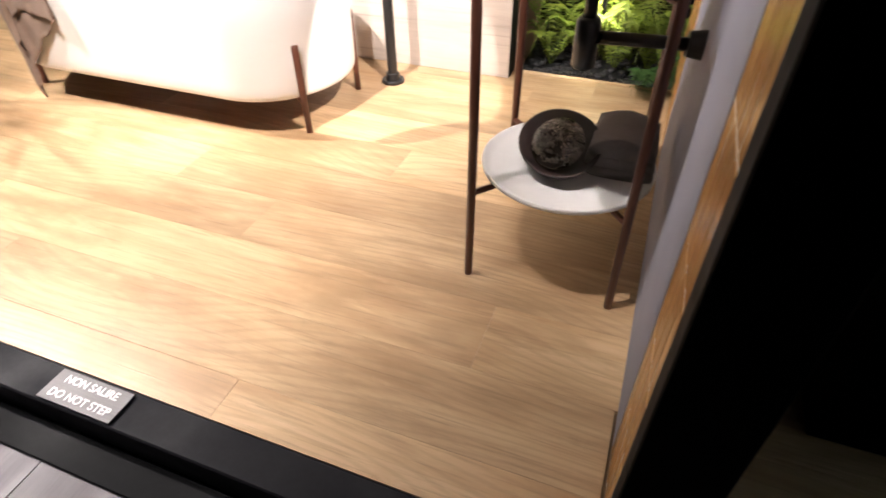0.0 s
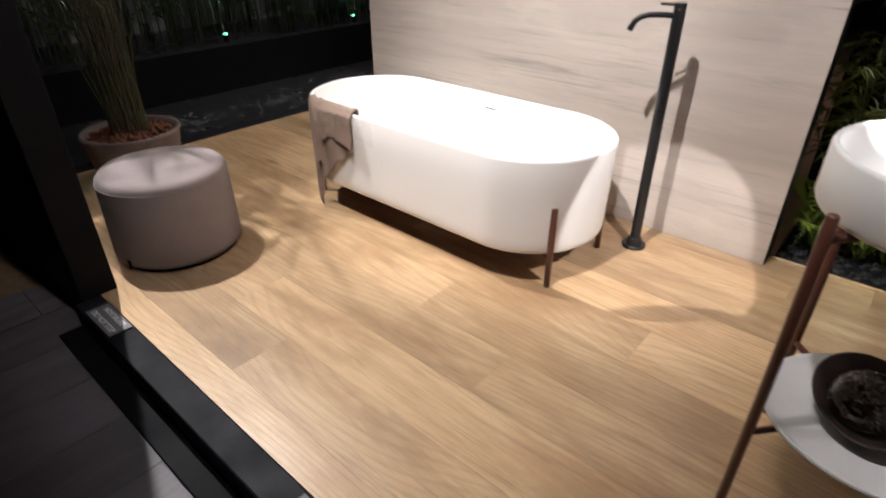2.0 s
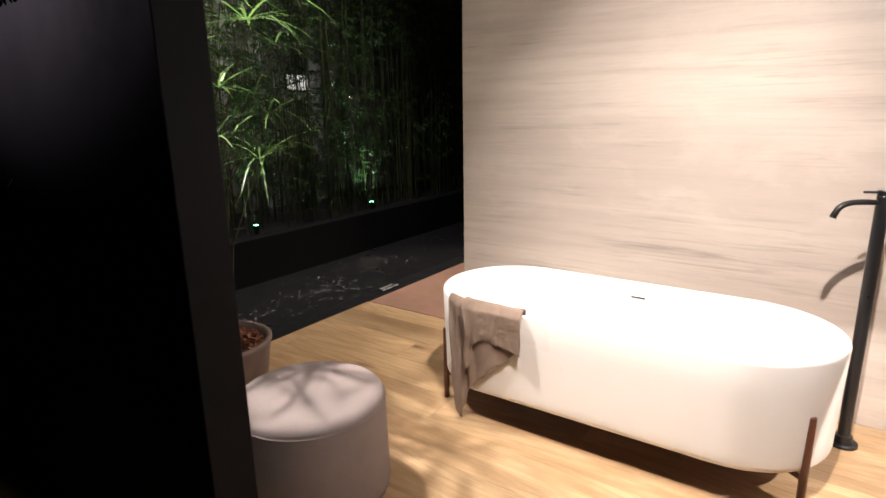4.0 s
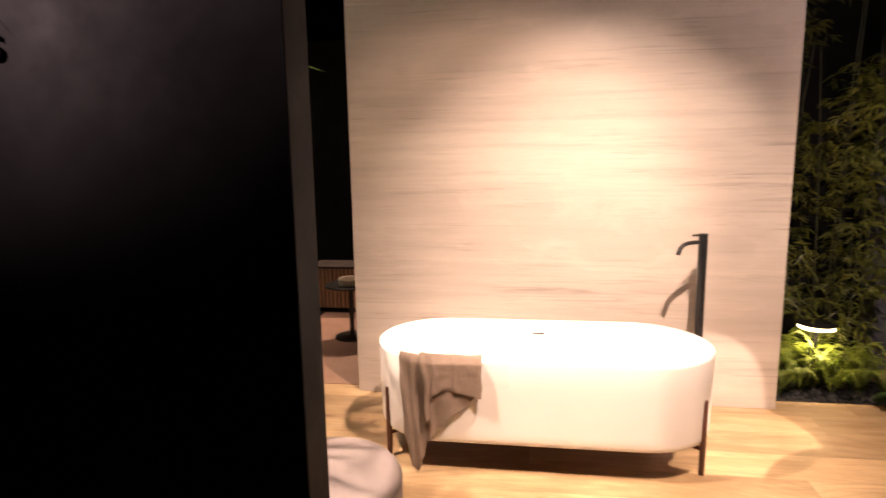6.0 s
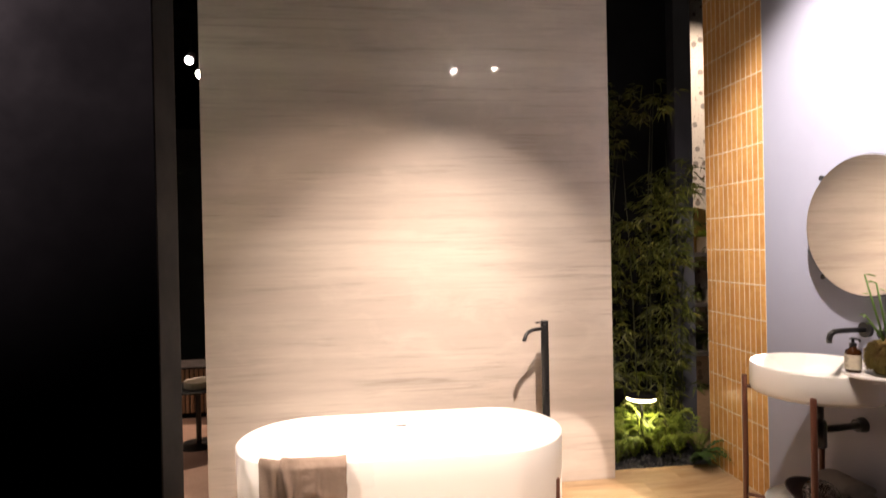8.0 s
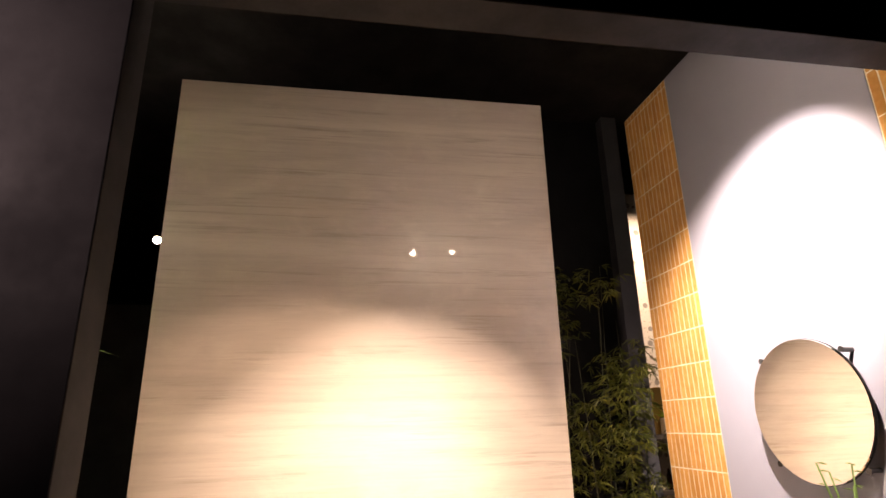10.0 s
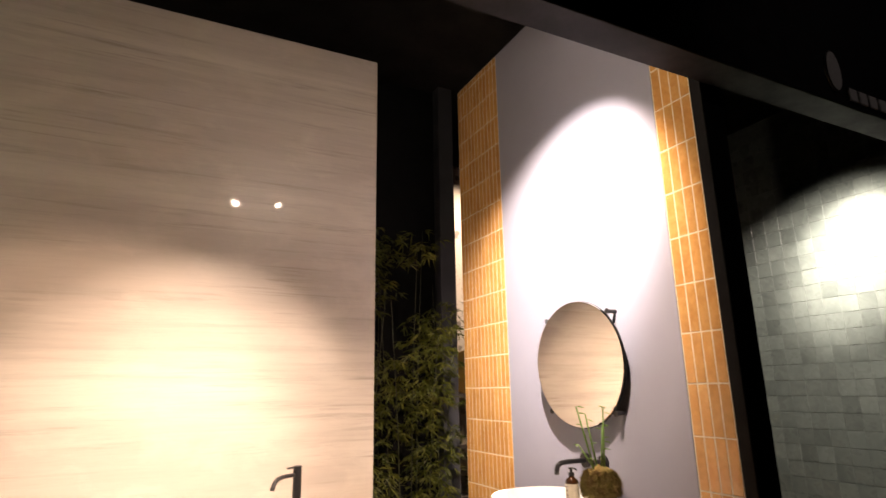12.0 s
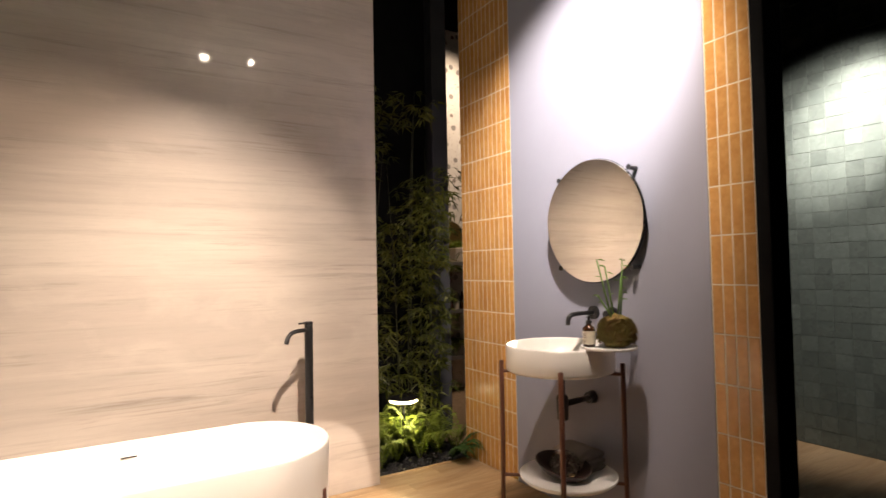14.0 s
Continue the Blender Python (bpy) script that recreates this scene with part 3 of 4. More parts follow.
def washbasin_stand():
    stand = thing("washbasin_stand", VAN, "round white washbasin on a slim walnut frame with lower shelf", "washbasin")
    r = 0.272
    profile = [(0, 0.838), (r - 0.02, 0.838), (r - 0.006, 0.843), (r, 0.856), (r, 0.962), (r - 0.003, 0.969), (r - 0.008, 0.971), (r - 0.013, 0.968), (r - 0.016, 0.960), (r - 0.03, 0.895), (r - 0.07, 0.868), (0.03, 0.858), (0, 0.857)]
    part("basin", lathe(profile, 72), WHITE_SOLID, stand, smooth=True)
    part("drain", lathe([(0, 0.862), (0.03, 0.862), (0.032, 0.859)], 24), METAL, stand, "black round drain cap")
    tray = lathe([(0, 0.9735), (0.118, 0.9735), (0.128, 0.977), (0.130, 0.983), (0.128, 0.989), (0.122, 0.9885), (0.118, 0.983), (0, 0.983)], 48, center=(0.045, -0.285))
    part("tray", tray, SHELF_WHITE, stand, "pale round tray resting on the basin rim", smooth=False)
    part("tray_clip", box(0.02, 0.07, -0.275, -0.235, 0.94, 0.9732, 0.003), WHITE_SOLID, stand)
    for x, y in ((-0.201, -0.22), (0.201, -0.22), (-0.201, 0.215), (0.201, 0.215)):
        k = 1.02
        part("leg", tube([(x * 1.04, y * 1.05, 0.0), (x * k, y * k, 0.45), (x * k, y * k, 0.876), (x * k, y * k, 0.881)], [0.0115, 0.0125, 0.0125, 0.009], 12), WALNUT, stand, smooth=True)
        d = Vector((x, y, 0)).normalized()
        part("bracket", tube([d * 0.30 + Vector((0, 0, 0.825)), d * 0.20 + Vector((0, 0, 0.832))], 0.009, 8), WALNUT, stand)
        part("bracket", tube([d * 0.30 + Vector((0, 0, 0.292)), d * 0.18 + Vector((0, 0, 0.296))], 0.009, 8), WALNUT, stand)
    part("shelf", lathe([(0, 0.293), (0.19, 0.294), (0.224, 0.301), (0.240, 0.315), (0.242, 0.326), (0.237, 0.327), (0.231, 0.319), (0.21, 0.311), (0, 0.309)], 72, center=(0.012, -0.028)), SHELF_WHITE, stand, "white round lower shelf with a low rim", smooth=True)
    return stand


washbasin_stand()

trap = thing("drain_trap", (VAN[0] + 0.01, VAN[1], 0.0), "matt black bottle trap under the washbasin", "drain trap")
part("down_pipe", lathe([(0, 0.66), (0.016, 0.66), (0.016, 0.838), (0, 0.838)], 20), METAL, trap, smooth=True)
part("bottle", lathe([(0, 0.585), (0.024, 0.585), (0.030, 0.592), (0.030, 0.70), (0.024, 0.712), (0, 0.712)], 28), METAL, trap, smooth=True)
part("waste_pipe", tube([(0.02, 0, 0.665), (WALL_X - VAN[0] - 0.014, 0.055, 0.655)], 0.016, 16), METAL, trap, smooth=True)
part("wall_rose", tube([(WALL_X - VAN[0] - 0.05, 0.05, 0.656), (WALL_X - VAN[0] - 0.011, 0.055, 0.655)], [0.030, 0.036], 24), METAL, trap)

tap = thing("wall_tap", (WALL_X, 1.490, 1.112), "matt black wall-mounted basin tap with curved spout", "tap")
tap_rose = part("wall_rose", tube([(0.0, 0, 0), (-0.016, 0, 0)], 0.036, 28), METAL, tap)
part("spout", tube([(-0.01, 0, 0), (-0.13, 0, 0.0), (-0.172, 0, -0.004), (-0.190, 0, -0.017), (-0.197, 0, -0.038), (-0.197, 0, -0.055)], 0.0125, 14), METAL, tap_rose, smooth=True)
tap_handle = part("handle_rose", tube([(0.0, -0.13, 0), (-0.016, -0.13, 0)], 0.036, 28), METAL, tap)
part("handle", tube([(-0.012, -0.13, 0), (-0.06, -0.13, 0.0)], 0.019, 20), METAL, tap_handle)

mirror = thing("round_mirror", (WALL_X, 1.432, 1.600), "round frameless wall mirror held by four black pins", "mirror")
disc = tube([(-0.052, 0, 0), (-0.047, 0, 0), (-0.046, 0, 0)], [0.322, 0.325, 0.325], 96)
part("glass", disc, MIRROR, mirror, at=pose(-0.018, 0, 0, 0, 0, 2.6))
part("backing", tube([(-0.0455, 0, 0), (-0.038, 0, 0)], 0.327, 72), BLACK, mirror, at=pose(-0.018, 0, 0, 0, 0, 2.6))
for a in (45, 135, 225, 315):
    y, z = 0.346 * math.cos(radians(a)), 0.346 * math.sin(radians(a))
    pin = tube([(0, y, z), (-0.058, y, z)], 0.011, 14)
    holder = part("pin", pin, METAL, mirror)
    part("clip", tube([(-0.056, y * 1.01, z * 1.01), (-0.062, y * 1.01, z * 1.01)], 0.014, 14), METAL, holder)

# ---- pouf and plant pot ----
pouf = thing("pouf", (-2.93, 0.975, 0.0), "round mauve-grey fabric pouf on a dark base", "pouf")
part("cushion", lathe([(0, 0.02), (0.270, 0.02), (0.281, 0.03), (0.283, 0.05), (0.277, 0.368), (0.272, 0.390), (0.259, 0.405), (0.235, 0.413), (0.15, 0.417), (0, 0.418)], 72), FELT, pouf, smooth=True)
part("seam", lathe([(0.2765, 0.370), (0.2795, 0.374), (0.2765, 0.378)], 72), FELT, pouf)
part("base", lathe([(0, 0.0), (0.262, 0.0), (0.262, 0.0195), (0, 0.0195)], 48), BLACK, pouf)
part("tag", box(0.08, 0.095, -0.278, -0.268, 0.022, 0.062, 0.001), BLACK, pouf, "small black fabric tag", at=pose(0, 0, 0, 0, 0, 0))


# ---- plants ----
def leaf(bm, base, way, length, width, droop=0.2, fold=0.25):
    """A narrow pointed blade: two bent halves along a rib."""
    way = Vector(way).normalized()
    side = way.cross(Vector((0, 0, 1)))
    side = side.normalized() if side.length > 1e-3 else Vector((1, 0, 0))
    up = side.cross(way)
    mid = Vector(base) + way * length * 0.42 - Vector((0, 0, droop * length * 0.2))
    tip = Vector(base) + way * length - Vector((0, 0, droop * length))
    a, b, c, d = bm.verts.new(base), bm.verts.new(mid + side * width / 2 + up * fold * width), bm.verts.new(tip), bm.verts.new(mid - side * width / 2 + up * fold * width)
    bm.faces.new((a, b, c))
    bm.faces.new((a, c, d))


def blade(bm, base, way, length, width, droop=0.4, steps=4):
    """A long strap leaf that arches over."""
    way = Vector(way).normalized()
    side = way.cross(Vector((0, 0, 1)))
    side = side.normalized() if side.length > 1e-3 else Vector((1, 0, 0))
    last = None
    for k in range(steps + 1):
        u = k / steps
        p = Vector(base) + way * length * u - Vector((0, 0, droop * length * u * u))
        w = width * (0.35 + 0.65 * math.sin(math.pi * min(1, u * 0.9 + 0.12))) * (1 - u ** 4) / 2 + 0.0004
        pair = bm.verts.new(p - side * w), bm.verts.new(p + side * w)
        if last:
            bm.faces.new((last[0], last[1], pair[1], pair[0]))
        last = pair


def random_way(rng, low=-0.6, high=0.4):
    a = rng.uniform(0, 2 * math.pi)
    z = rng.uniform(low, high)
    return Vector((math.cos(a), math.sin(a), z)).normalized()


def bamboo_clump(name, x0, x1, y0, y1, ground, culms, top, leaves, size, mat, label, seed, low=0.3, kind="", gap=0.0):
    """Upright canes with tufts of narrow leaves along them."""
    rng = random.Random(seed)
    root = thing(name, ((x0 + x1) / 2, (y0 + y1) / 2, ground), label, "bamboo", kind=kind)
    stems, green = bmesh.new(), bmesh.new()
    ox, oy = (x0 + x1) / 2, (y0 + y1) / 2
    canes = []
    for _ in range(culms):
        x, y, h = rng.uniform(x0, x1) - ox, rng.uniform(y0, y1) - oy, top * rng.uniform(0.7, 1.05)
        lx, ly = rng.uniform(-0.12, 0.12), rng.uniform(-0.12, 0.12)
        r = rng.uniform(0.004, 0.008)
        pts = [Vector((x + lx * u * u, y + ly * u * u, h * u)) for u in (0, 0.25, 0.5, 0.75, 1)]
        if kind:
            tube(pts, [r, r * 0.9, r * 0.75, r * 0.55, r * 0.3], 4, stems, caps=False)
        else:
            part("cane", tube(pts, [r, r * 0.9, r * 0.75, r * 0.55, r * 0.3], 8, caps=False), CULM, root)
        canes.append((x, y, h, lx, ly))
    tufts = max(1, leaves // 7)
    for _ in range(tufts):
        x, y, h, lx, ly = rng.choice(canes)
        u = low + (1 - low) * rng.random() ** 0.8
        if gap and noise.noise((x * 2.1 + seed, y * 2.1, h * u * 1.6)) < gap - 0.35:
            continue
        p = Vector((x + lx * u * u, y + ly * u * u, h * u))
        out = random_way(rng, -0.2, 0.5)
        twig = p + out * rng.uniform(0.04, 0.2)
        for _ in range(7):
            w = (out * 0.7 + random_way(rng, -0.8, 0.25)).normalized()
            leaf(green, twig + random_way(rng) * 0.02, w, size * rng.uniform(0.6, 1.25), size * rng.uniform(0.10, 0.17), rng.uniform(0.1, 0.5))
    if kind:
        part("cane", stems, CULM, root, "thin green-brown canes", kind=kind)
    part("foliage", green, mat, root, kind="stuff")
    return root


for n in range(4):
    y0 = 0.9 + 1.85 * n
    bamboo_clump("bamboo_hedge", -6.9, -5.87, y0, y0 + 1.84, 0.272, 85, 3.6, 19000, 0.085, HEDGE, "dense dark green bamboo hedge in a black planter", 11 + n, 0.06, "stuff", gap=0.27)
bamboo_clump("bamboo_plant", -0.66, 0.12, 3.0, 3.36, -0.02, 13, 2.9, 7000, 0.088, BAMBOO, "tall leafy bamboo in the planting recess", 5, 0.14, gap=0.24)


def fern(name, place, fronds, length, seed, mat=None, label="bright green fern in dark gravel", lift=0.75, turn=None, fan=0.0):
    rng = random.Random(seed)
    root = thing(name, place, label, "fern", "ferns in the recess")
    for k in range(fronds):
        a = turn + fan * (k - fronds / 2 + 0.5) / 2 if turn is not None else 2 * math.pi * k / fronds + rng.uniform(-0.3, 0.3)
        L = length * rng.uniform(0.75, 1.15)
        rise = lift * rng.uniform(0.7, 1.2)
        bm = bmesh.new()
        out = Vector((math.cos(a), math.sin(a), 0))
        side = Vector((-math.sin(a), math.cos(a), 0))
        pts = [out * L * u + Vector((0, 0, L * (rise * u - 0.75 * rise * u * u * u) )) for u in [i / 12 for i in range(13)]]
        tube([pts[i] for i in (0, 4, 8, 12)], [0.0022, 0.0018, 0.0014, 0.0006], 4, bm, caps=False)
        for i in range(2, 13):
            w = L * 0.20 * math.sin(math.pi * (0.18 + 0.80 * i / 12.5)) * rng.uniform(0.85, 1.1)
            fwd = (pts[i] - pts[i - 1]).normalized()
            for s in (-1, 1):
                leaf(bm, pts[i], side * s + fwd * 0.45 - Vector((0, 0, 0.15)), w, w * 0.36, 0.12, 0.1)
                leaf(bm, (pts[i] + pts[i - 1]) / 2, side * s + fwd * 0.5 - Vector((0, 0, 0.1)), w * 0.95, w * 0.33, 0.12, 0.1)
        part("frond", bm, mat or FERN, root)
    return root


_rng = random.Random(3)
for k, (x, y) in enumerate(((-0.60, 2.93), (-0.44, 3.0), (-0.28, 2.95), (-0.12, 3.0), (-0.50, 3.12), (-0.22, 3.10), (-0.02, 3.10), (-0.34, 3.06), (-0.64, 3.12), (0.04, 2.98), (-0.16, 3.18), (-0.40, 3.2))):
    fern("fern", (x, y, -0.03), 10, 0.20 + 0.045 * (k % 3), 40 + k, lift=2.5)
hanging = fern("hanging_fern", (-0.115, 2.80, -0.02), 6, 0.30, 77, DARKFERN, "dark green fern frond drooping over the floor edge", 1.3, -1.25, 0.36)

pebbles = bmesh.new()
for _ in range(420):
    x, y, r = _rng.uniform(-0.72, 0.13), _rng.uniform(2.755, 3.35), _rng.uniform(0.009, 0.02)
    bmesh.ops.create_icosphere(pebbles, subdivisions=1, radius=1, matrix=Matrix.Translation((x, y, -0.022 + r * 0.4)) @ Matrix.Diagonal((r * _rng.uniform(0.8, 1.4), r * _rng.uniform(0.8, 1.4), r * 0.7, 1)))
tagged(new("gravel", mesh_of(pebbles, "gravel", PEBBLE)), "dark rounded gravel around the plants", "gravel", kind="stuff")

# reed plant in a clay pot
POT_AT = (-3.90, 1.22, 0.0)
pot = thing("plant_pot", POT_AT, "round taupe clay planter on the oak floor", "plant pot")
part("body", lathe([(0, 0.0), (0.21, 0.0), (0.225, 0.012), (0.264, 0.27), (0.272, 0.285), (0.272, 0.300), (0.264, 0.304), (0.248, 0.300), (0.242, 0.27), (0.240, 0.24), (0, 0.24)], 64), POT, pot, smooth=True)
bark = bmesh.new()
for _ in range(260):
    a, r = _rng.uniform(0, 6.283), 0.225 * math.sqrt(_rng.random())
    m = pose(r * math.cos(a), r * math.sin(a), 0.252 + 0.05 * (1 - r / 0.24) + _rng.uniform(0, 0.02), _rng.uniform(-40, 40), _rng.uniform(-40, 40), _rng.uniform(0, 360))
    bmesh.ops.create_cube(bark, size=1, matrix=m @ Matrix.Diagonal((_rng.uniform(0.025, 0.06), _rng.uniform(0.015, 0.03), 0.009, 1)))
part("bark_mulch", bark, BARK, pot, "red-brown bark mulch", kind="stuff")

reed = thing("reed_plant", (POT_AT[0], POT_AT[1], 0.30), "tall umbrella reed with thin arching leaves", "plant")
stalks, tops = bmesh.new(), bmesh.new()
for k in range(64):
    a, r = _rng.uniform(0, 6.283), 0.10 * math.sqrt(_rng.random())
    h, lean = _rng.uniform(0.95, 2.0), _rng.uniform(0.06, 0.62)
    if k % 9 == 0:
        h *= 0.62
    b = _rng.uniform(0, 6.283)
    foot = Vector((r * math.cos(a), r * math.sin(a), -0.05))
    tip = foot + Vector((lean * math.cos(b), lean * math.sin(b), h))
    mid = foot.lerp(tip, 0.55) - Vector((lean * math.cos(b), lean * math.sin(b), 0)) * 0.32
    tube([foot, foot.lerp(mid, 0.5), mid, mid.lerp(tip, 0.5) - Vector((math.cos(b), math.sin(b), 0)) * lean * 0.05, tip], [0.0042, 0.0038, 0.0034, 0.003, 0.0022], 5, stalks, caps=False)
    for j in range(15):
        c = 2 * math.pi * j / 15 + _rng.uniform(-0.2, 0.2)
        blade(tops, tip, (math.cos(c), math.sin(c), _rng.uniform(0.0, 0.7)), _rng.uniform(0.2, 0.46), _rng.uniform(0.006, 0.012), _rng.uniform(0.15, 0.6))
part("stalk", stalks, REEDSTEM, reed, "thin straight green-brown stems", kind="stuff")
part("foliage", tops, REED, reed, kind="stuff")

# ---- lamps ----
def track_spot(eye, aim, lens=True):
    way = (Vector(aim) - Vector(eye)).normalized()
    lamp = thing("track_spotlight", (eye[0], eye[1], 3.40), "black cylindrical track spotlight behind the fascia", "spotlight", "track spotlights")
    e = Vector(eye) - Vector((eye[0], eye[1], 3.40))
    part("stem", tube([(0, 0, 0), e - way * 0.09], 0.008, 8), BLACK, lamp)
    bm = tube([e - way * 0.17, e - way * 0.165, e - way * 0.03], [0.036, 0.04, 0.04], 28)
    housing = part("housing", bm, BLACK, lamp)
    part("lens", tube([e - way * 0.0298, e - way * 0.022, e - way * 0.013, e - way * 0.005], [0.036, 0.034, 0.027, 0.010], 28), LAMP_GLOW, housing, "glowing round lens")


for eye, aim, *_rest in SPOTS:
    track_spot(eye, aim)
tagged(new("light_track", mesh_of(box(-4.6, 0.0, 0.612, 0.78, 3.401, 3.43, 0.003, box(-4.13, -3.97, 0.782, 1.15, 3.401, 3.43, 0.003)), "light_track", BLACK)), "black ceiling track that carries the spotlights", "light track")
structure("beam_inner", box(-4.6, 0.008, 0.610, 0.80, 3.431, 3.47), BLACK, "black ledge behind the fascia that holds the track", "beam")

path_lamp = thing("path_lamp", (-0.38, 3.0, -0.03), "black garden path lamp with a glowing underside", "garden lamp")
part("post", tube([(0, 0, 0), (0, 0, 0.455)], 0.012, 12), BLACK, path_lamp)
part("cap", lathe([(0, 0.475), (0.05, 0.474), (0.105, 0.464), (0.112, 0.456), (0.108, 0.453), (0, 0.456)], 40), BLACK, path_lamp, smooth=True)
part("diffuser", lathe([(0.016, 0.449), (0.100, 0.449), (0.103, 0.434), (0.095, 0.430), (0.016, 0.430)], 40), GARDEN_GLOW, path_lamp, "glowing ring diffuser")

for x, z in ((-4.02, 3.33), (-4.12, 3.47)):
    far_lamp = thing("far_spotlight", (x, 5.0, z), "white glowing track spotlight of a farther bay", "spotlight", "track spotlights")
    housing = part("housing", tube([(-0.02, 0.17, 0.10), (0, 0.012, 0.006)], 0.045, 24), BLACK, far_lamp)
    part("lens", tube([(0, 0.011, 0.005), (0.001, 0.0, 0.0), (0.002, -0.006, -0.004)], [0.036, 0.032, 0.012], 24), LAMP_GLOW, housing, "glowing round lens")
    part("stem", tube([(-0.015, 0.12, 0.08), (-0.015, 0.12, 4.9 - z)], 0.010, 8), BLACK, far_lamp)
structure("wall_far_bay", box(-6.5, -3.2, 7.5, 7.62, -0.111, 3.3), CHARCOAL, "dark wall of a farther bay", "wall")

# ---- things on the stand ----
def lettering(text, size, depth, material, parent, at, name="lettering"):
    cu = bpy.data.curves.new(name, "FONT")
    cu.offset = size * 0.018
    cu.body, cu.size, cu.extrude, cu.align_x, cu.align_y = text, size, depth, "CENTER", "CENTER"
    tmp = new(name, cu)
    bpy.context.view_layer.update()
    me = bpy.data.meshes.new_from_object(tmp.evaluated_get(bpy.context.evaluated_depsgraph_get()))
    bpy.data.objects.remove(tmp)
    me.materials.clear()
    me.materials.append(material)
    ob = new(name, me)
    ob.parent = parent
    ob.matrix_basis = at
    return ob


def floor_sign(place, turn, w, d, label, face=None):
    sign = thing("floor_sign", place, label, "sign", "floor signs", turn)
    part("plate", box(-w / 2, w / 2, -d / 2, d / 2, 0.006, 0.0085, 0.0008), face or STEEL, sign)
    part("backing", box(-w / 2 + 0.004, w / 2 - 0.004, -d / 2 + 0.004, d / 2 - 0.004, 0.0, 0.0058), BLACK, sign)
    lettering("NON SALIRE", 0.030, 0.0003, PRINT, sign, pose(0, 0.021, 0.0089))
    lettering("DO NOT STEP", 0.030, 0.0003, PRINT, sign, pose(0, -0.021, 0.0089))


floor_sign((-1.222, 0.484, 0.0035), 0, 0.232, 0.086, "small steel warning plate on the black platform edge")
floor_sign((-2.55, 0.488, 0.0035), 0, 0.232, 0.086, "small steel warning plate on the black platform edge")
floor_sign((LEFT - 0.078, 3.06, 0.0035), 90, 0.20, 0.086, "small black warning plate on the side trim", BLACK)

wall_letters = thing("wall_letters", (-3.575, 0.464, 1.776), "raised white letters on the black partition", "lettering")
lettering("ONS", 0.083, 0.009, PRINT, wall_letters, pose(-0.005, -0.010, 0, 90, 0, 0), "letters")

brand = thing("fascia_emblem", (1.22, 0.388, 2.87), "dim grey raised emblem on the dark fascia", "emblem")
for k in range(9):
    part("bar", box(-0.34 + 0.088 * k, -0.275 + 0.088 * k, -0.014, 0.0, -0.06, 0.01, 0.004), DIMPRINT, brand)
part("crest", tube([(-0.44, 0.0, 0.04), (-0.44, -0.014, 0.04)], [0.055, 0.055], 28), DIMPRINT, brand, at=pose(0, 0, 0) @ Matrix.Diagonal((1, 1, 1.9, 1)))

bottle = thing("soap_bottle", (-0.300, 1.232, 0.9835), "amber glass pump bottle with cream label", "bottle")
flask = part("glass", lathe([(0, 0), (0.026, 0), (0.029, 0.004), (0.029, 0.082), (0.026, 0.092), (0.014, 0.100), (0.012, 0.108), (0, 0.108)], 32), AMBER, bottle, smooth=True)
part("label", lathe([(0.0296, 0.014), (0.0297, 0.015), (0.0297, 0.074), (0.0296, 0.075)], 32), PAPER, flask, "cream paper label")
pump = part("pump", lathe([(0, 0.1085), (0.014, 0.1085), (0.014, 0.122), (0.006, 0.124), (0.006, 0.136), (0.012, 0.137), (0.012, 0.143), (0, 0.144)], 20), METAL, bottle)
part("nozzle", tube([(0, 0, 0.140), (0.0, -0.03, 0.140), (0.0, -0.036, 0.134)], 0.004, 8), METAL, pump)
for z in (0.062, 0.054, 0.046, 0.030, 0.024):
    part("print_line", box(-0.0302, -0.0298, -0.010, 0.010, z, z + 0.002), DARKWOOD, bottle)

moss_at = (-0.205, 1.150, 0.9835)
moss = thing("moss_ball", moss_at, "round moss ball planted with slim green bamboo shoots", "plant")
bm = bmesh.new()
bmesh.ops.create_icosphere(bm, subdivisions=5, radius=0.082)
for v in bm.verts:
    n = v.co.normalized()
    v.co = n * (0.080 + 0.010 * noise.noise(n * 4) + 0.006 * noise.noise(n * 15) + 0.004 * noise.noise(n * 40))
    v.co.z = max(v.co.z * (1.05 if v.co.z > 0 else 0.95), -0.068) + 0.068
part("ball", bm, MOSS, moss, smooth=True)
tuft = bmesh.new()
for _ in range(2600):
    w = random_way(_rng, -0.5, 1.2)
    leaf(tuft, w * 0.080 + Vector((0, 0, 0.068)), w + random_way(_rng) * 0.8, _rng.uniform(0.010, 0.026), 0.004, 0.3)
part("moss_fuzz", tuft, MOSS, moss, kind="stuff")
for x, y, h, lx, ly in ((-0.02, 0.01, 0.275, -0.055, 0.03), (0.0, 0.012, 0.24, -0.035, 0.015), (0.02, -0.01, 0.27, 0.012, -0.008), (0.012, 0.0, 0.19, 0.015, -0.01), (-0.025, 0.0, 0.11, -0.06, 0.03)):
    base = Vector((x, y, 0.135))
    part("shoot", tube([base, base + Vector((lx * 0.5, ly * 0.5, h * 0.5)), base + Vector((lx, ly, h))], [0.0048, 0.0042, 0.003], 8), REED, moss, smooth=True)
    for u in (0.45, 0.7, 0.9, 1.0, 1.0):
        sprig = bmesh.new()
        leaf(sprig, base + Vector((lx, ly, h)) * u, random_way(_rng, -0.1, 0.6), _rng.uniform(0.03, 0.05), 0.010, 0.3)
        part("leaf", sprig, REED, moss)

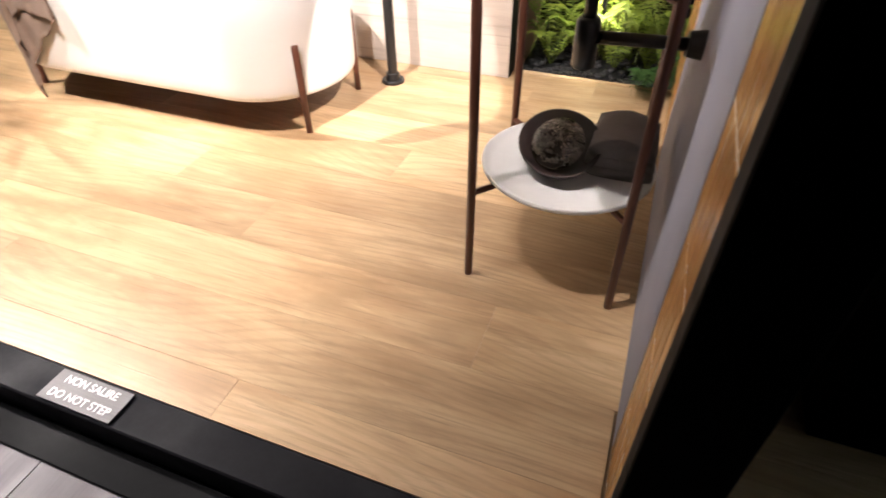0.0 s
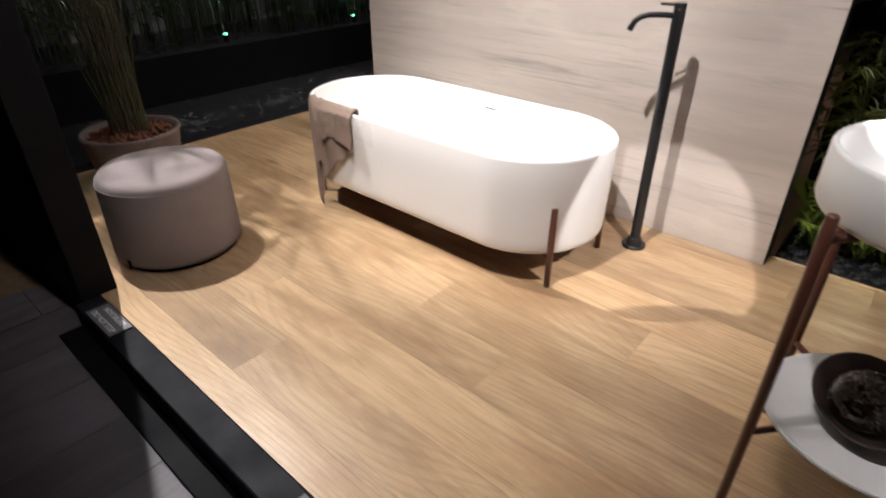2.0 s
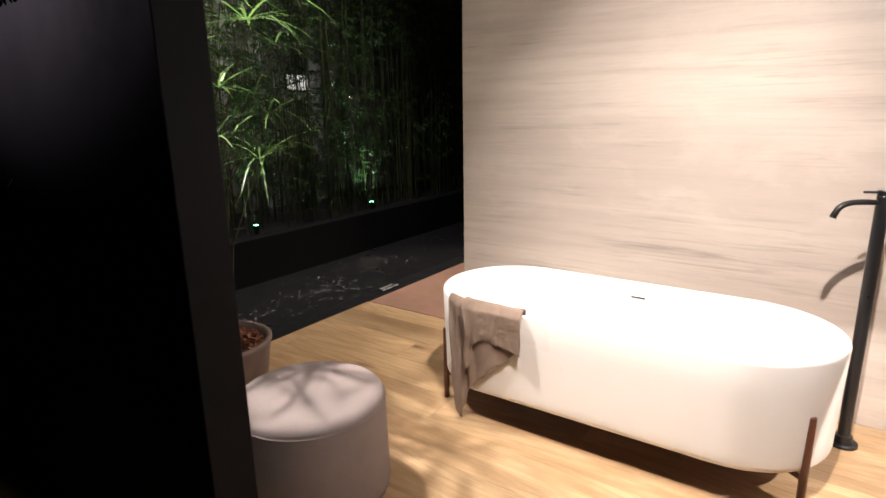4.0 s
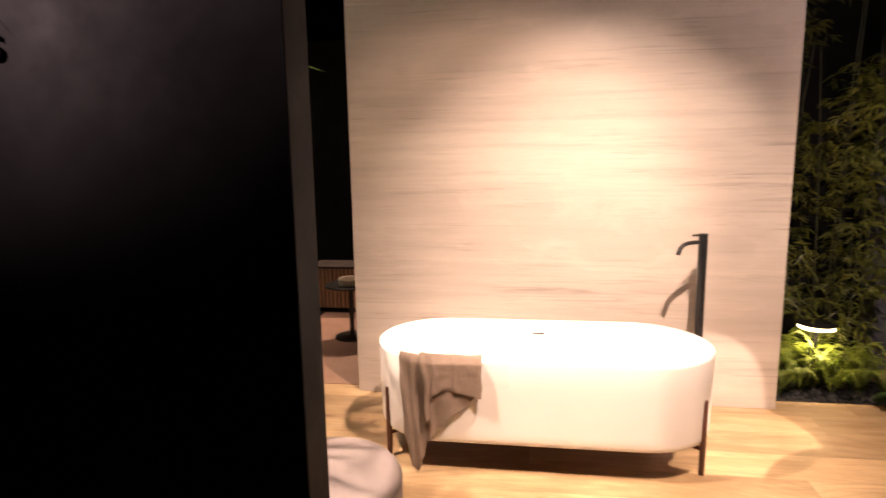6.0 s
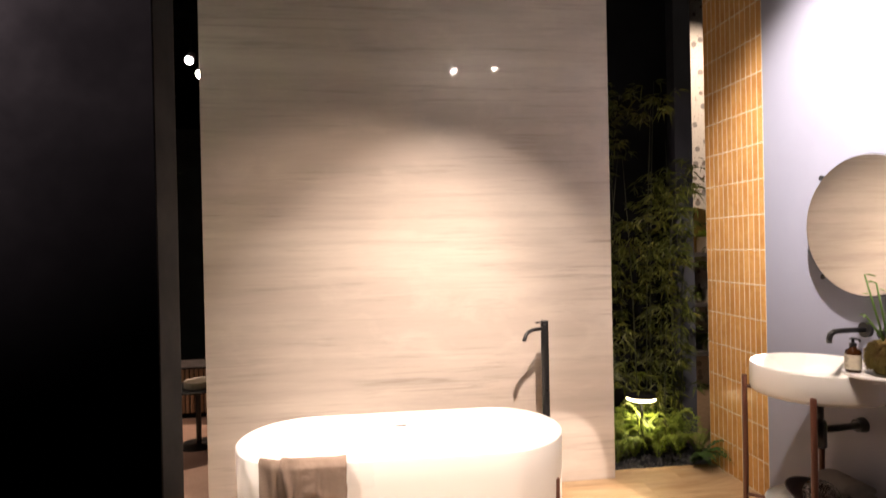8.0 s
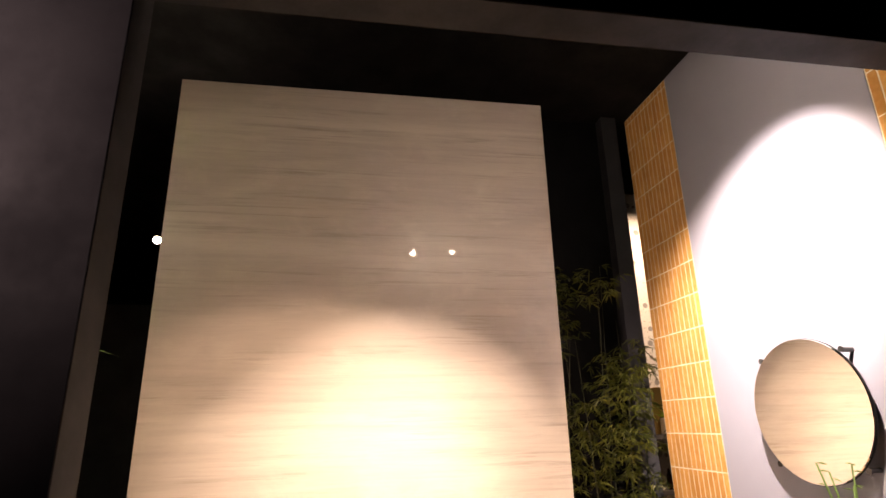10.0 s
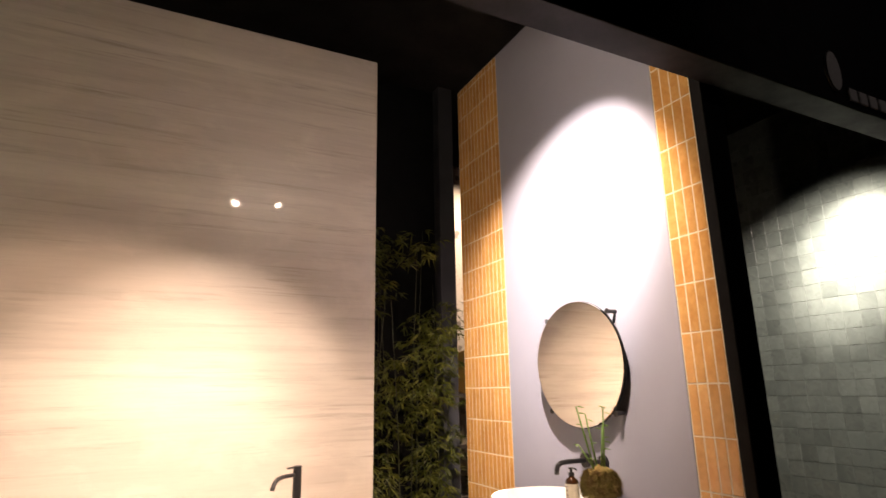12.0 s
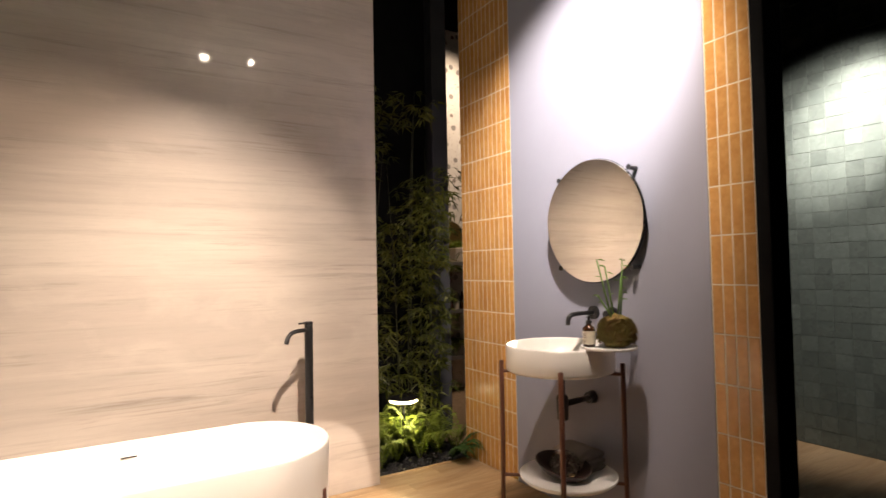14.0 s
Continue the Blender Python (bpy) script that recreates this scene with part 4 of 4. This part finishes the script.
# bowl with a glass dome, and a folded towel, on the lower shelf
bowl = thing("wooden_bowl", (-0.285, 1.450, 0.313), "dark wooden bowl leaning on the lower shelf", "bowl")
shell = lathe([(0, 0.0), (0.05, 0.002), (0.085, 0.02), (0.105, 0.05), (0.108, 0.056), (0.103, 0.056), (0.082, 0.026), (0.05, 0.010), (0, 0.009)], 48, sx=1.0, sy=1.35)
part("shell", shell, DARKWOOD, bowl, smooth=True, at=pose(0, 0, 0.010, 10, -8, 20) @ Matrix.Diagonal((1.05, 1.0, 1.05, 1)))
dome = thing("glass_paperweight", (-0.292, 1.425, 0.334), "domed glass ornament with silvery crumbs in the bowl", "ornament")
bm = bmesh.new()
bmesh.ops.create_icosphere(bm, subdivisions=4, radius=0.076)
part("glass", bm, DOME, dome, smooth=True, at=pose(0, 0, 0.046, 30, -20, 0) @ Matrix.Diagonal((1.0, 1.0, 0.72, 1)))
crumb = bmesh.new()
for _ in range(380):
    w = random_way(_rng, -1.5, 1.5)
    p = w * 0.063 * _rng.uniform(0.75, 1.0)
    m = Matrix.Translation((p.x, p.y, 0.046 + p.z * 0.68)) @ pose(0, 0, 0, _rng.uniform(0, 360), _rng.uniform(0, 360), 0)
    s = _rng.uniform(0.004, 0.010)
    bmesh.ops.create_cube(crumb, size=s, matrix=m @ Matrix.Diagonal((1, 0.7, 0.3, 1)))
part("crumbs", crumb, SHARD, dome, "silvery brown crumbs", kind="stuff")

roll = thing("folded_towel", (-0.120, 1.50, 0.3105), "dark grey towel folded in thick layers on the shelf", "towel")
for k, (z, w) in enumerate(((0.0, 0.108), (0.030, 0.106), (0.062, 0.100))):
    bm = bmesh.new()
    loops = []
    for j in range(13):
        u = j / 12
        y = -0.095 + 0.19 * u
        ring = []
        for i in range(20):
            a = 2 * math.pi * i / 20
            c, s = math.cos(a), math.sin(a)
            ring.append((w * 0.86 * math.copysign(abs(c) ** 0.62, c) + 0.004 * noise.noise((k, u * 5, a)), y + 0.012 * math.sin(a * 2 + k) * u, z + 0.017 + 0.017 * math.copysign(abs(s) ** 0.7, s) + 0.026 * (1 - abs(c)) * (k == 2) * max(0, s) + 0.003 * noise.noise((u * 6, a * 2, k))))
        loops.append(ring)
    part("layer", skin(bm, loops, True, True), GREYTOWEL, roll, smooth=True)

# ---- seen past the stone panel ----
table = thing("side_table", (-3.72, 3.78, -0.004), "small round black pedestal table", "side table")
part("top", lathe([(0, 0.455), (0.215, 0.455), (0.22, 0.46), (0.22, 0.468), (0.215, 0.473), (0, 0.473)], 48), METAL, table)
part("column", tube([(0, 0, 0.02), (0, 0, 0.455)], 0.02, 16), METAL, table)
part("foot", lathe([(0, 0), (0.15, 0.0), (0.15, 0.012), (0.03, 0.022), (0, 0.022)], 40), METAL, table)
ringbowl = thing("ceramic_bowl", (-3.70, 3.74, 0.469), "cream ceramic bowl with a dark inside", "bowl")
part("shell", lathe([(0, 0.0), (0.10, 0.0), (0.108, 0.008), (0.110, 0.055), (0.106, 0.06), (0.098, 0.055), (0.094, 0.012), (0, 0.010)], 40), CREAM, ringbowl, smooth=False)
cab = thing("fluted_cabinet", (-3.95, 4.55, -0.004), "low cabinet with fluted oak front", "cabinet")
part("body", box(-0.45, 0.45, 0.0, 0.35, 0.05, 0.46, 0.003), DARKWOOD, cab)
part("plinth", box(-0.43, 0.43, 0.02, 0.33, 0.0, 0.0495), BLACK, cab)
part("top", box(-0.46, 0.46, -0.02, 0.36, 0.461, 0.48, 0.003), DARKWOOD, cab)
for k in range(22):
    part("flute", tube([(-0.43 + k * 0.041, -0.002, 0.055), (-0.43 + k * 0.041, -0.002, 0.455)], 0.0165, 8), FLUTE, cab)

# shelves before the terrazzo wall
for k, z in enumerate((0.36, 0.87, 1.39)):
    shelf = thing("wall_shelf", (1.25, 4.80, z), "grey metal wall shelf on the terrazzo wall", "shelf", "terrazzo wall shelves")
    part("board", box(-0.5, 0.5, -0.25, -0.001, 0.0, 0.03, 0.002), STEEL, shelf)
    part("rail", box(-0.5, 0.5, -0.256, -0.2505, -0.004, 0.04), STEEL, shelf)
vase = thing("white_planter", (1.20, 4.66, 1.4205), "white cube planter with a green plant", "plant pot")
part("pot", box(-0.09, 0.09, -0.09, 0.09, 0, 0.17, 0.01), CREAM, vase)
bm = bmesh.new()
for _ in range(160):
    leaf(bm, (_rng.uniform(-0.05, 0.05), _rng.uniform(-0.05, 0.05), 0.165), random_way(_rng, 0.2, 1.8), _rng.uniform(0.06, 0.17), 0.02, 0.2)
part("foliage", bm, FERN, vase, kind="stuff")
disc_mirror = thing("brass_disc", (1.13, 4.785, 1.424), "round brass-framed disc leaning on the wall", "wall ornament")
part("rim", tube([(0, 0, 0.24), (0, -0.02, 0.24)], 0.24, 56), GOLD, disc_mirror)
for k in range(5):
    b2 = thing("dark_bottle", (1.02 + 0.075 * k, 4.68, 0.9005), "small dark bottle standing on the shelf", "bottle", "bottles on the shelf")
    part("glass", lathe([(0, 0), (0.028, 0), (0.028, 0.13), (0.012, 0.16), (0.012, 0.2), (0, 0.2)], 20), AMBER if k % 2 else CREAM, b2)
herb = thing("herb_pot", (1.20, 4.68, 0.3905), "pale pot with trailing grey-green herbs", "plant pot")
part("pot", lathe([(0, 0), (0.07, 0), (0.085, 0.14), (0.075, 0.14), (0.07, 0.13), (0, 0.13)], 28), CREAM, herb)
bm = bmesh.new()
for _ in range(260):
    leaf(bm, (_rng.uniform(-0.06, 0.06), _rng.uniform(-0.06, 0.06), 0.13), random_way(_rng, -0.2, 1.2), _rng.uniform(0.08, 0.2), 0.016, 0.5)
part("foliage", bm, BAMBOO, herb, kind="stuff")

# garden uplights in the hedge
for y, z in ((4.72, 0.30), (3.05, 0.30)):
    up = thing("hedge_uplight", (-5.98, y, 0.272), "small black spike uplight glowing green in the hedge", "garden lamp", "hedge uplights")
    part("housing", tube([(0, 0, 0.0), (0, 0, 0.09)], [0.02, 0.03], 16), BLACK, up)
    part("lens", tube([(0, 0, 0.0905), (0, 0, 0.094)], 0.026, 16), GREEN_GLOW, up, "glowing green lens")
boxlight = thing("far_light_box", (-7.19, 4.75, 1.78), "distant bright light box behind the hedge", "light box")
part("frame", box(0, 0.03, -0.2, 0.2, -0.1, 0.12, 0.004), BLACK, boxlight)
part("face", box(0.0305, 0.034, -0.18, 0.18, -0.08, 0.1), WINDOW_GLOW, boxlight, "glowing pale face")


# ---- planks and tiles, piece by piece ----
PLANK_MESHES = {}


def slab_mesh(key, lx, ly, lz, bevel, material):
    if key not in PLANK_MESHES:
        PLANK_MESHES[key] = mesh_of(box(-lx / 2, lx / 2, -ly / 2, ly / 2, -lz, 0.0, bevel), key[0], material)
    return PLANK_MESHES[key]


def lay(name, me, parent, at):
    ob = new(name, me)
    ob.parent = parent
    ob.matrix_basis = at
    return ob


def plank_rows(parent, x0, x1, y0, y1, joints, origin, width=0.235, length=1.945, gap=0.0007):
    row = math.floor((y0 - origin) / width)
    while origin + row * width < y1 - 0.004:
        a, b = max(y0, origin + row * width), min(y1, origin + (row + 1) * width)
        if b - a > 0.01:
            x = joints.get(row, -0.9 + 0.63 * ((row * 7) % 5)) % length - 4 * length
            while x < x1:
                c, d = max(x0, x), min(x1, x + length)
                if d - c > 0.01:
                    me = slab_mesh(("plank", round(d - c, 3), round(b - a, 3)), d - c - gap, b - a - gap, 0.0115, 0.0003, OAK)
                    lay("plank", me, parent, pose((c + d) / 2, (a + b) / 2, 0.0))
                x += length
        row += 1


plank_rows(bpy.data.objects["floor_slab"], LEFT, RIGHT, FRONT, 2.72, {-1: -1.94, 0: -2.305, 1: -1.25, 2: -1.708, 3: -0.928, 4: -2.2, 5: -1.5, 6: -0.6, -2: -0.9}, 0.896)
plank_rows(bpy.data.objects["floor_slab_bay"], RIGHT + 0.14, 2.28, FRONT, 3.18, {0: 1.2, 1: 0.5, 2: 1.7, -1: 0.9}, 0.896)


def tile_field(parent, material, x, y0, y1, z0, z1, w, h, z_start, gap, thick, name="tile", seed=1, jitter=0.0):
    """Upright tiles on a wall that faces -x, laid from y1 towards y0."""
    rng = random.Random(seed)
    y = y1
    while y > y0 + 0.008:
        a, b = max(y0, y - w), y
        z = z_start
        while z < z1 - 0.01:
            c, d = max(z0, z), min(z1, z + h)
            if d - c > 0.012:
                key = (name, round(b - a, 3), round(d - c, 3), round(w, 3))
                if key not in PLANK_MESHES:
                    PLANK_MESHES[key] = mesh_of(box(-thick, 0, -(b - a - gap) / 2, (b - a - gap) / 2, -(d - c - gap) / 2, (d - c - gap) / 2, 0.0022), name, material)
                lay(name, PLANK_MESHES[key], parent, pose(x, (a + b) / 2, (c + d) / 2, rng.uniform(-jitter, jitter), rng.uniform(-jitter, jitter), rng.uniform(-jitter, jitter)))
            z += h
        y -= w


side = bpy.data.objects["wall_right"]
grout_left = structure("wall_right_grout", box(WALL_X + 0.0013, WALL_X + 0.0118, 2.180, WALL_BACK, -0.01, WALL_TOP - 0.001), GROUT, "pale grout bed of the ochre tiles", "wall")
grout_end = structure("wall_right_grout_end", box(WALL_X + 0.0013, WALL_X + 0.0118, 0.598, 0.805, -0.01, WALL_TOP - 0.001), GROUT, "pale grout bed of the ochre tiles", "wall")
tile_field(grout_left, OCHRE, WALL_X + 0.0085, 2.182, WALL_BACK - 0.001, 0.001, WALL_TOP - 0.002, 0.0495, 0.2125, -0.0025, 0.0046, 0.0085, seed=2, jitter=0.35)
tile_field(grout_end, OCHRE, WALL_X + 0.0085, 0.599, 0.803, 0.001, WALL_TOP - 0.002, 0.0510, 0.2125, -0.0025, 0.0046, 0.0085, seed=3, jitter=0.35)
tile_field(bpy.data.objects["wall_green"], SAGE, 2.2880, 0.764, 2.375, 0.0, 3.45, 0.115, 0.115, 0.0, 0.0026, 0.0035, seed=4, jitter=0.6)

hall = bpy.data.objects["ground"]
for k in range(18):
    for j in range(3):
        me = slab_mesh(("stone_tile", 1.7), 1.697, 0.2805, 0.0105, 0.0006, HALL)
        lay("stone_tile", me, hall, pose(-3.127 + 0.283 * k, -2.2 + 1.7 * j - 0.55 * (k % 3), -0.1112, 0, 0, 90))
